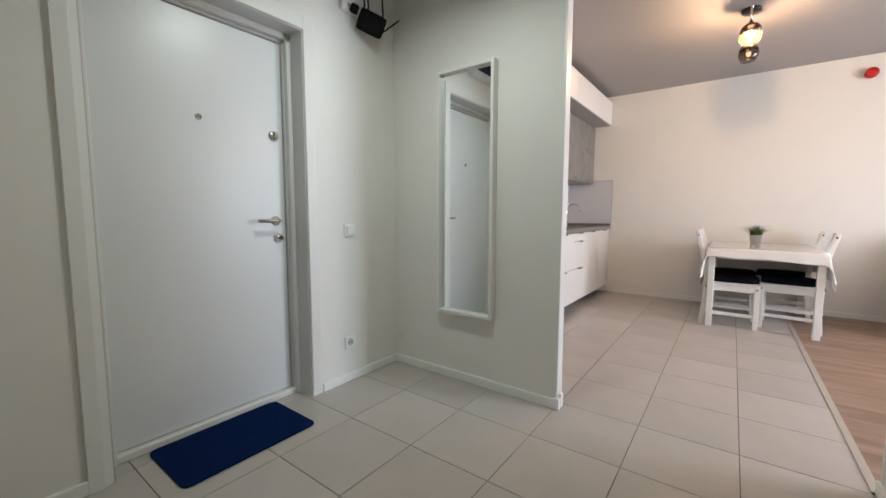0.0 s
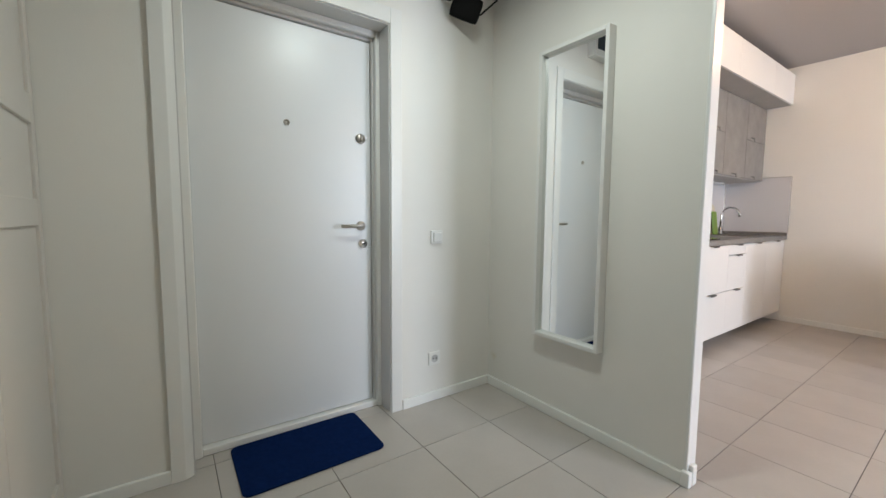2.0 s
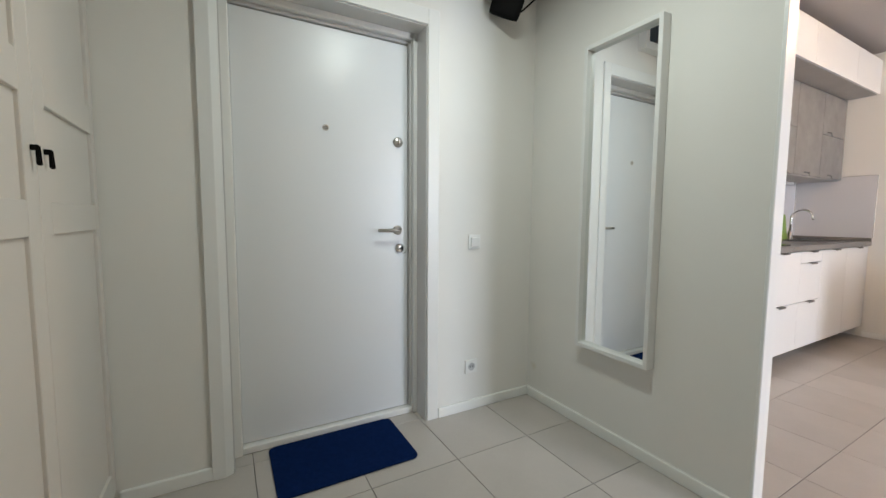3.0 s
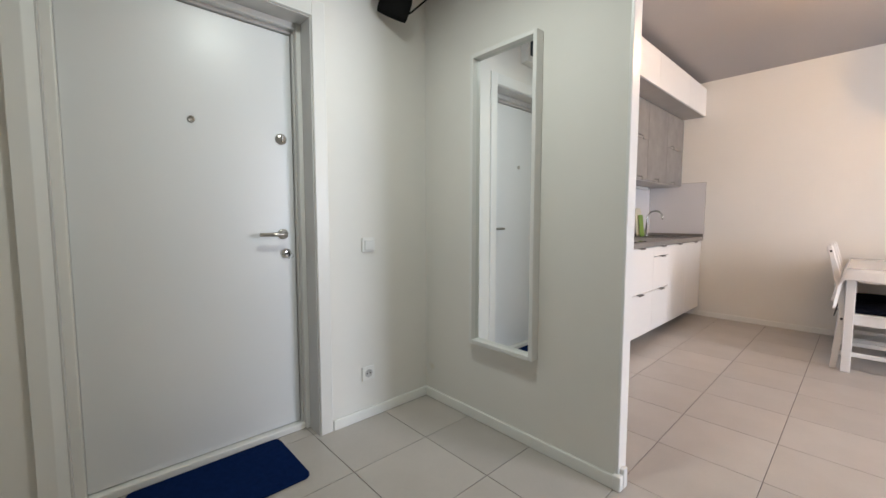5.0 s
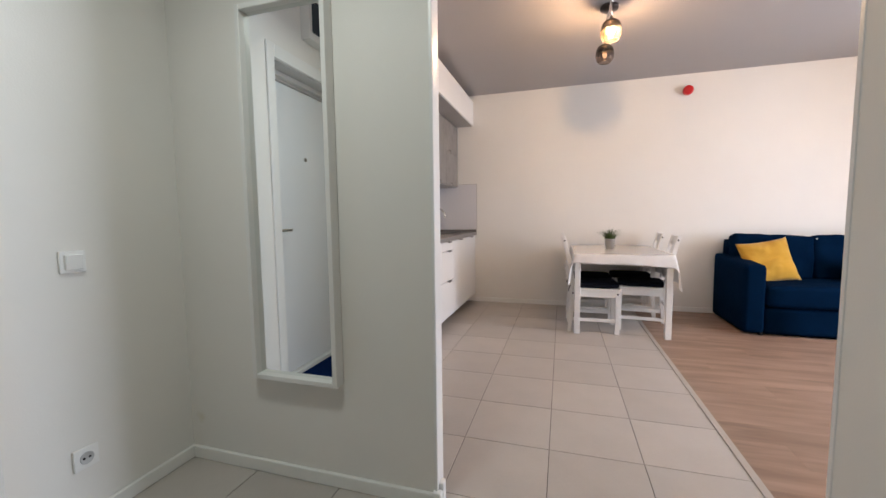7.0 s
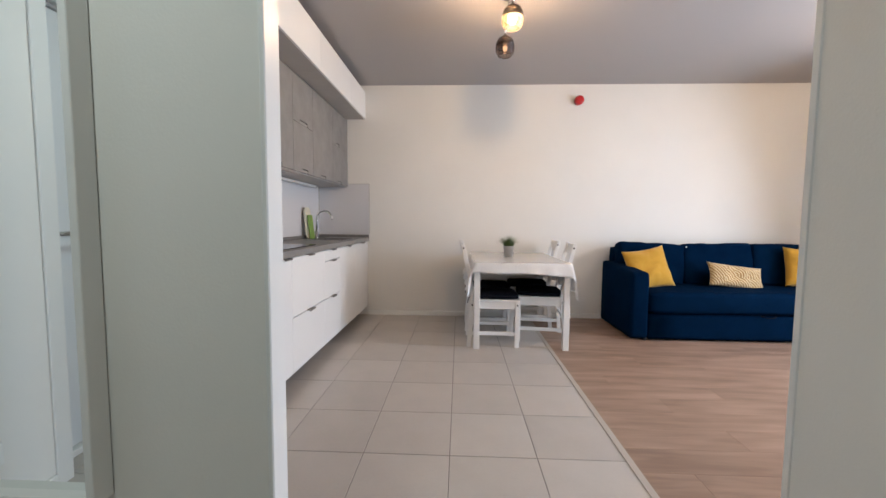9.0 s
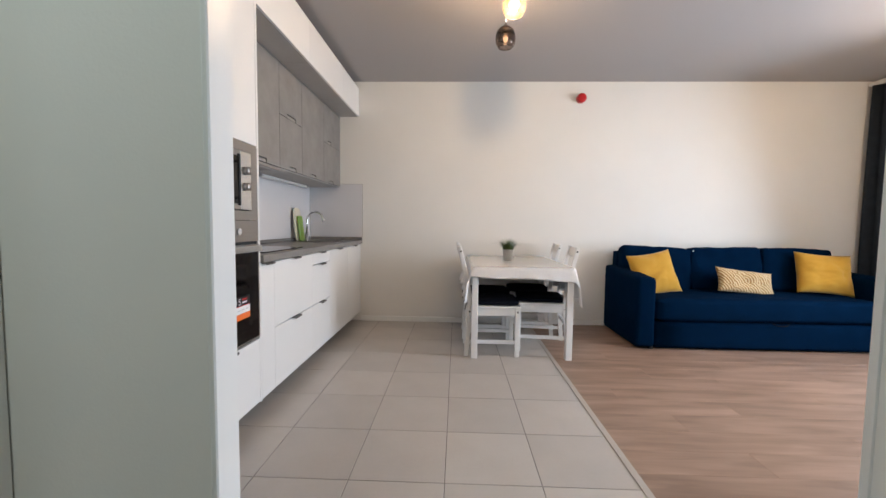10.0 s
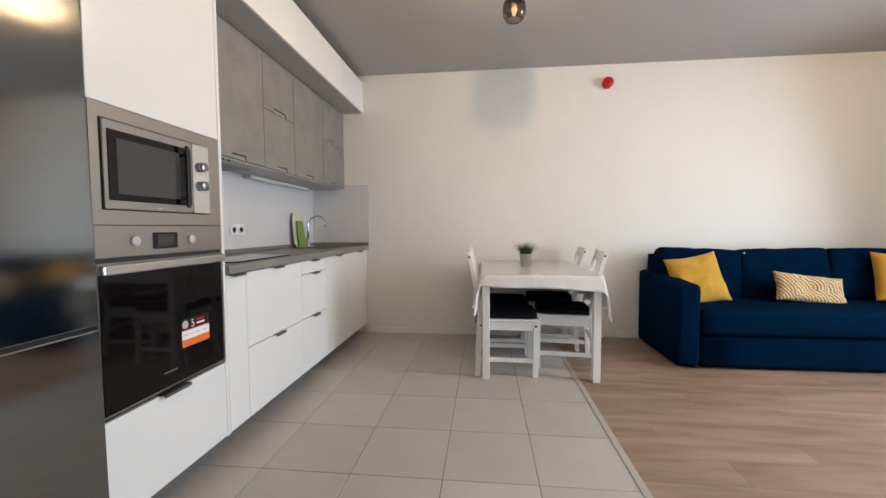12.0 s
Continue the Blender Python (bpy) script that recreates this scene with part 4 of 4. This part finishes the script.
for d in ((TX0 + 0.074, TX1 - 0.074, TY0 + 0.02, TY0 + 0.04), (TX0 + 0.074, TX1 - 0.074, TY1 - 0.04, TY1 - 0.02), (TX0 + 0.02, TX0 + 0.04, TY0 + 0.074, TY1 - 0.074), (TX1 - 0.04, TX1 - 0.02, TY0 + 0.074, TY1 - 0.074)):
    part("apron", one(*d, TZ - 0.095, TZ - 0.022, bevel=0.002), M_CHAIR, tb)


def tablecloth():
    """A cloth that lies on the top and hangs over its edges in soft folds."""
    bm = bmesh.new()
    ox0, ox1, oy0, oy1 = 0.255, 0.270, 0.085, 0.02
    us = np.concatenate([np.linspace(-ox0, 0, 10)[:-1], np.linspace(0, TX1 - TX0, 25), (TX1 - TX0) + np.linspace(0, ox1, 11)[1:]])
    vs = np.concatenate([np.linspace(-oy0, 0, 8)[:-1], np.linspace(0, TY1 - TY0, 31), (TY1 - TY0) + np.linspace(0, oy1, 6)[1:]])
    rows = []
    for u in us:
        row = []
        for v in vs:
            du = max(-u, u - (TX1 - TX0), 0)
            dv = max(-v, v - (TY1 - TY0), 0)
            sx = -1 if u < 0 else 1
            sy = -1 if v < 0 else 1
            x = TX0 + min(max(u, 0), TX1 - TX0)
            y = TY0 + min(max(v, 0), TY1 - TY0)
            drop = math.hypot(du, dv)
            wave = math.sin(y * 19 + 0.6) * 0.10 * du + noise.noise(Vector((x * 3, y * 4, 1))) * 0.12 * du
            wavef = (math.sin(x * 11 + 1.0) * 0.10 + math.sin(x * 27 + 0.4) * 0.04 + noise.noise(Vector((x * 7, 3, 2))) * 0.16) * dv
            if du > 0:
                x += sx * (0.004 + 0.20 * du + wave)
            if dv > 0:
                drop = math.hypot(du, dv * (0.86 + 0.50 * (x - TX0) / (TX1 - TX0)))
                y += sy * (0.006 + 0.10 * dv + abs(wavef))
                drop *= 1 + 0.09 * math.sin(x * 6.5 + 2.2) + 0.025 * math.sin(x * 17)
            z = TZ + 0.0025 - drop
            if du > 0 and dv > 0:
                x += sx * 0.25 * min(du, dv)
                z -= 0.015
            row.append(bm.verts.new((x, y, z)))
        rows.append(row)
    for a, b_ in zip(rows, rows[1:]):
        for i in range(len(vs) - 1):
            bm.faces.new((a[i], b_[i], b_[i + 1], a[i + 1])).smooth = True
    bmesh.ops.recalc_face_normals(bm, faces=bm.faces)
    bmesh.ops.solidify(bm, geom=bm.faces[:], thickness=0.0018)
    return bm


solid("tablecloth", tablecloth(), M_CLOTH, ((TX0 + TX1) / 2, (TY0 + TY1) / 2, TZ), "white cotton tablecloth hanging in points at its corners", "tablecloth")
solid("table_film", one(TX0 + 0.004, TX1 - 0.004, TY0 + 0.004, TY1 - 0.004, TZ + 0.0045, TZ + 0.0065, bevel=0.0008), M_VINYL, ((TX0 + TX1) / 2, (TY0 + TY1) / 2, TZ + 0.0045), "glossy clear protective film over the tablecloth", "table cover")

PXC, PYC, PZC = 0.228, 5.18, TZ + 0.0066
pt = thing("potted_grass", (PXC, PYC, PZC), "artificial grass in a galvanised pot on the table", "plant")
part("pot", lathe([(0.0, 0), (0.040, 0.0), (0.042, 0.004), (0.053, 0.102), (0.056, 0.104), (0.056, 0.110), (0.051, 0.110), (0.048, 0.094), (0.0, 0.092)], (PXC, PYC, PZC), 28), M_GALV, pt)
part("soil", lathe([(0.047, 0.092), (0.047, 0.098), (0.0, 0.100)], (PXC, PYC, PZC), 20), M_SOIL, pt)
bm = bmesh.new()
rnd = random.Random(5)
for i in range(170):
    a, rr = rnd.uniform(0, 2 * math.pi), 0.042 * math.sqrt(rnd.random())
    lean, h = rnd.uniform(0.02, 0.13) * (0.35 + rr / 0.04), rnd.uniform(0.085, 0.150)
    w = rnd.uniform(0.0034, 0.0062)
    base_p = Vector((PXC + rr * math.cos(a), PYC + rr * math.sin(a), PZC + 0.092))
    out_d = Vector((math.cos(a), math.sin(a), 0))
    side = Vector((-math.sin(a + rnd.uniform(-1, 1)), math.cos(a), 0)).normalized() * w
    last = None
    for k in range(4):
        s = k / 3
        c = base_p + out_d * lean * s * s + Vector((0, 0, h * (s - 0.25 * s * s * lean / 0.1)))
        pair = (bm.verts.new(c - side * (1 - 0.9 * s)), bm.verts.new(c + side * (1 - 0.9 * s)))
        if last:
            bm.faces.new((last[0], last[1], pair[1], pair[0])).smooth = True
        last = pair
gr = part("grass", bm, M_GRASS, pt, "dense green grass blades")

# ---- chairs ----


def chair():
    """A white wooden chair that faces +x, its near side at y = 0."""
    c = thing("dining_chair", (0, 0, 0), "white painted wooden chair with black bolt heads", "chair", "chairs at the dining table")
    w, sz = 0.395, 0.435
    for y in (0.0, w - 0.034):
        part("leg", one(0.395, 0.433, y, y + 0.034, 0, sz - 0.018, bevel=0.003), M_CHAIR, c)
        # rear leg and back post in one bent piece
        part("back_post", prism([(-0.035, 0), (0.002, 0), (0.038, 0.43), (0.005, 0.66), (-0.066, 0.932), (-0.096, 0.932), (-0.035, 0.66), (-0.004, 0.43)], "y", y, y + 0.03, 0.003), M_CHAIR, c)
        part("side_rail", one(0.025, 0.40, y + 0.006, y + 0.026, sz - 0.085, sz - 0.018, bevel=0.002), M_CHAIR, c)
        part("stretcher", one(0.012, 0.40, y + 0.008, y + 0.024, 0.110, 0.142, bevel=0.002), M_CHAIR, c)
        for x, z in ((0.414, sz - 0.05), (0.012, sz - 0.05), (-0.071, 0.892)):
            side_y = (y - 0.0015 if y == 0 else y + (0.0335 if x > 0.3 else 0.0295))
            part("bolt_head", lathe([(0.008, 0), (0.008, 0.002)], (x, side_y, z), 12, "y"), M_JET, c)
    part("front_rail", one(0.403, 0.425, 0.034, w - 0.034, sz - 0.085, sz - 0.018, bevel=0.002), M_CHAIR, c)
    part("rear_rail", one(0.004, 0.026, 0.03, w - 0.034, sz - 0.085, sz - 0.018, bevel=0.002), M_CHAIR, c)
    part("stretcher", one(-0.012, 0.008, 0.03, w - 0.034, 0.22, 0.25, bevel=0.002), M_CHAIR, c)
    part("seat", one(0.0, 0.44, -0.004, w + 0.0, sz - 0.018, sz, bevel=0.004, segments=2), M_CHAIR, c)
    lean = pose(-0.070, 0, 0.846, 0, -15, 0)
    part("top_rail", moved(one(-0.011, 0.011, 0.03, w - 0.034, -0.01, 0.075, bevel=0.003), lean), M_CHAIR, c)
    part("lower_rail", moved(one(-0.010, 0.010, 0.03, w - 0.034, -0.22, -0.18, bevel=0.003), lean), M_CHAIR, c)
    for y in (0.10, 0.175, 0.25):
        part("back_slat", moved(one(-0.007, 0.007, y, y + 0.04, -0.18, -0.01, bevel=0.002), lean), M_CHAIR, c)
    return c


def chair_cushion():
    c = thing("seat_cushion", (0, 0, 0), "thin black-navy seat cushion tied to a white chair", "cushion", "seat cushions")
    part("pad", soft_box(0.02, 0.425, 0.008, 0.385, 0.437, 0.482, 0.018, 0.010, 8, 2, 0.003), M_NAVY2, c)
    for y in (0.035, 0.355):
        part("tie", tube([(0.03, y, 0.455), (0.005, y - 0.012, 0.46), (-0.02, y - 0.02, 0.45), (-0.03, y - 0.022, 0.40)], 0.004, 6), M_NAVY2, c)
    return c


c0, k0 = chair(), chair_cushion()
spots = [pose(-0.165, 4.63, 0), pose(-0.175, 5.14, 0), pose(0.742, 5.175, 0, 0, 0, 174), pose(0.716, 5.690, 0, 0, 0, 175)]
for i, m in enumerate(spots):
    if i == 0:
        c0.matrix_basis, k0.matrix_basis = m, m
    else:
        copy_thing(c0, m)
        copy_thing(k0, m)

# ---- sofa ----
SX_0, SX_1, SF, SBK = 1.368, 3.730, 4.925, 5.765
sf = thing("sofa_bed", ((SX_0 + SX_1) / 2, (SF + SBK) / 2, 0), "dark blue fabric three-seat sofa bed", "sofa")
AW = 0.176
for x0, x1 in ((SX_0, SX_0 + AW), (SX_1 - AW, SX_1)):
    arm = soft_box(x0, x1, SF + 0.004, SBK - 0.03, 0.018, 0.70, 0.034, 0.004, 20, 9, 0.002)
    for v in arm.verts:
        v.co.z -= 0.045 * (SBK - 0.03 - v.co.y) / (SBK - SF) * min(1, max(0, (v.co.z - 0.1) / 0.5))
    part("armrest", arm, M_NAVY, sf)
part("base", soft_box(SX_0 + AW + 0.004, SX_1 - AW - 0.004, SF + 0.012, SBK - 0.06, 0.016, 0.258, 0.012, 0, 6), M_NAVY, sf)
part("seat", soft_box(SX_0 + AW + 0.002, SX_1 - AW - 0.002, SF - 0.018, SBK - 0.14, 0.266, 0.470, 0.042, 0.012, 24, 3, 0.008), M_NAVY, sf)
part("back_frame", soft_box(SX_0 + 0.09, SX_1 - 0.09, SBK - 0.13, SBK, 0.04, 0.855, 0.02, 0, 6), M_NAVY, sf)
xs = [1.455, 2.145, 2.87, 3.58]
for i in range(3):
    m = pose((xs[i] + xs[i + 1]) / 2, 5.53, 0.68, -9, (2.5, -0.6, 1.2)[i], (-1.5, 0.8, 1.0)[i])
    part("back_cushion", moved(soft_box(-(xs[i + 1] - xs[i]) / 2 + 0.004, (xs[i + 1] - xs[i]) / 2 - 0.004, -0.075, 0.080, -0.215, 0.222, 0.030, 0.011, 22, i + 5, 0.013), m), M_NAVY, sf)
part("label_tag", one(2.142, 2.150, 5.44, 5.446, 0.868, 0.882, bevel=0), M_PAPER, sf)
part("pull_strap", tube([(2.565, SF - 0.004, 0.262), (2.60, SF - 0.024, 0.246), (2.67, SF - 0.024, 0.246), (2.71, SF - 0.004, 0.262)], 0.006, 8), M_NAVY2, sf)
for x in (SX_0 + 0.16, SX_1 - 0.16):
    for y in (SF + 0.05, SBK - 0.08):
        part("foot", lathe([(0.022, 0), (0.024, 0.022)], (x, y, 0), 14), M_BLACK, sf)

for nm, lab, mat, size, m in (
        ("scatter_cushion", "mustard yellow velvet cushion leaning on the sofa", M_MUSTARD, (0.46, 0.44, 0.15), pose(1.69, 5.30, 0.655, -20, -9, 8)),
        ("scatter_cushion", "mustard yellow velvet cushion against the sofa back", M_MUSTARD, (0.50, 0.42, 0.16), pose(3.33, 5.31, 0.675, -18, 4, -8)),
        ("lumbar_cushion", "long ochre and cream patterned cushion on the sofa", M_PATTERN, (0.58, 0.25, 0.13), pose(2.56, 5.28, 0.585, -22, 7, 3))):
    solid(nm, moved(pillow(*size, seed=len(lab)), m), mat, tuple(m.translation), lab, "cushion", "sofa cushions")

# ---- on walls and ceiling ----
al = thing("fire_alarm", (1.06, NY, 2.503), "round red fire alarm sounder on the wall", "alarm")
part("base", lathe([(0.048, 0), (0.048, -0.018), (0.044, -0.022)], (1.06, NY, 2.503), 28, "y"), M_RED, al)
part("sounder", lathe([(0.044, -0.022), (0.050, -0.03), (0.050, -0.055), (0.042, -0.066), (0.020, -0.070), (0, -0.070)], (1.06, NY, 2.503), 28, "y"), M_RED, al)
for a in range(8):
    part("slot", moved(one(-0.003, 0.003, -0.003, 0.001, 0.018, 0.036, bevel=0), pose(1.06, NY - 0.066, 2.503, 0, 45 * a, 0)), M_RED, al)


def head(y, top, lit, parent):
    at = (0.056, y, top)
    hd_ = part("lamp_head", lathe([(0.009, 0.0), (0.013, -0.010), (0.024, -0.018), (0.046, -0.032), (0.059, -0.046), (0.057, -0.048), (0.020, -0.026), (0.018, -0.050), (0.0, -0.050)], at, 28), M_BRONZE, parent)
    crown = part("shade_top", lathe([(0.0592, -0.0465), (0.0605, -0.050), (0.067, -0.066), (0.0718, -0.096), (0.069, -0.096), (0.064, -0.066), (0.0585, -0.052), (0.0572, -0.0485)], at, 32), M_DARKGLASS if lit else M_SMOKEGLASS, hd_, "smoked upper glass")
    crown.visible_shadow = not lit
    shade = part("glass_shade", lathe([(0.0718, -0.097), (0.0725, -0.108), (0.069, -0.135), (0.055, -0.160), (0.047, -0.166), (0.045, -0.164), (0.053, -0.157), (0.0665, -0.134), (0.070, -0.108), (0.0693, -0.097)], at, 32),
                 M_GLOWGLASS if lit else M_SMOKEGLASS, hd_, "smoked glass bell shade")
    shade.visible_shadow = not lit
    k = 1.0 if lit else 0.6
    part("bulb", lathe([(0.008, -0.050), (0.014, -0.060), (0.028 * k, -0.085), (0.030 * k, -0.100), (0.022 * k, -0.122), (0, -0.130)], at, 18), M_BULB if lit else M_BULB2, hd_, "bulb given a warm glow")
    part("stem", tube([(0.056, y, top), (0.056, y, 2.652)], 0.006, 8), M_CHROME, hd_)


def ceiling_lamp():
    c = thing("ceiling_lamp", (0.056, 4.05, H), "dark bronze ceiling lamp with smoked glass shades", "ceiling lamp")
    part("ceiling_plate", lathe([(0.066, 0), (0.066, -0.020), (0.060, -0.026), (0, -0.026)], (0.056, 3.985, H), 32), M_BRONZE, c)
    part("arm", tube([(0.056, 3.82, 2.655), (0.056, 4.29, 2.655)], 0.008, 10), M_CHROME, c)
    head(3.84, 2.550, True, c)
    head(4.27, 2.550, False, c)
    return c


cl = ceiling_lamp()
copy_thing(cl, pose(3.33, 3.90, H, 0, 0, -90))

# curtain in folds beside the window
bm = bmesh.new()
rows = []
for i in range(61):
    s = i / 60
    y = 4.80 + 0.93 * s
    x = 4.085 + 0.030 * math.sin(s * 2 * math.pi * 7 + 0.6 * math.sin(5 * s)) + 0.006 * math.sin(s * 31)
    rows.append([bm.verts.new((x + 0.008 * math.sin(z * 1.6 + 9 * s), y, z)) for z in np.linspace(0.015, 2.62, 12)])
for a, b_ in zip(rows, rows[1:]):
    for j in range(11):
        bm.faces.new((a[j], b_[j], b_[j + 1], a[j + 1])).smooth = True
bmesh.ops.solidify(bm, geom=bm.faces[:], thickness=0.002)
cu = thing("curtain", (4.085, 5.29, 0.0), "dark blue-grey curtain drawn back in folds", "curtain")
part("fabric", bm, M_CURTAIN, cu)
part("rail", one(4.07, 4.10, 2.55, NY - 0.02, 2.622, 2.65, bevel=0.003), M_PLASTIC, cu)
part("rail_bracket", one(4.08, 4.09, 4.2, 4.22, 2.65, H, bevel=0.001), M_PLASTIC, cu)

# ---- floors ----
structure("floor", boxes((WX - 0.3, 0.534, SY, NY, -0.10, -0.003), (0.534, EX, RY - 0.05, NY, -0.10, -0.008)), M_GROUT, "grey screed and grout under the floor", "floor")
T, JX, JY = 0.42, -0.31, 3.41
tiles = thing("floor_tiles", (-0.7, 2.0, 0), "pale greige square ceramic floor tiles with thin joints", "floor", kind="structure")
shared = {}


def tile(x0, x1, y0, y1):
    g = 0.0015
    w, d = round(x1 - x0, 3), round(y1 - y0, 3)
    if (w, d) not in shared:
        shared[w, d] = mesh_of("tile", box(bmesh.new(), -w / 2 + g, w / 2 - g, -d / 2 + g, d / 2 - g, -0.006, 0.0, bevel=0.0012), M_TILE)
    ob = new("tile", shared[w, d])
    ob.parent = tiles
    ob.location = Vector(((x0 + x1) / 2, (y0 + y1) / 2, 0)) - tiles.location


for i in range(-5, 3):
    for j in range(-16, 7):
        x0, x1 = JX + i * T, JX + (i + 1) * T
        y0, y1 = JY + j * T, JY + (j + 1) * T
        x0, y0, y1 = max(x0, LX + 0.03), max(y0, SY), min(y1, NY)
        x1 = min(x1, 0.53 if y1 > RY + 0.05 else RX)
        if x1 - x0 > 0.02 and y1 - y0 > 0.02:
            tile(x0, x1, y0, y1)

solid("threshold_strip", one(0.5265, 0.561, RY + 0.001, NY - 0.001, -0.001, 0.0045, bevel=0.002), M_STRIP, (0.545, 4.0, 0), "beige metal strip between tiles and laminate", "trim", kind="structure")
planks = thing("laminate_floor", (2.3, 4.0, 0), "brown oak laminate boards laid lengthwise", "floor", kind="structure")
PW, PL = 0.192, 1.29
rnd = random.Random(11)
j = 0
y = RY - 0.02
while y < NY:
    x = 0.556 - (0, 0.83, 0.41, 1.05, 0.2, 0.66)[j % 6]
    while x < EX:
        x0, x1 = max(x, 0.556), min(x + PL, EX)
        if x1 - x0 > 0.03:
            w, d = round(x1 - x0, 3), PW
            y1 = min(y + PW, NY)
            d = round(y1 - y, 3)
            if ("p", w, d) not in shared:
                shared["p", w, d] = mesh_of("plank", box(bmesh.new(), -w / 2 + 0.0003, w / 2 - 0.0003, -d / 2 + 0.0003, d / 2 - 0.0003, -0.008, 0.0, bevel=0.0005), M_WOOD)
            ob = new("plank", shared["p", w, d])
            ob.parent = planks
            ob.location = Vector(((x0 + x1) / 2, (y + y1) / 2, 0)) - planks.location
        x += PL
    y += PW
    j += 1
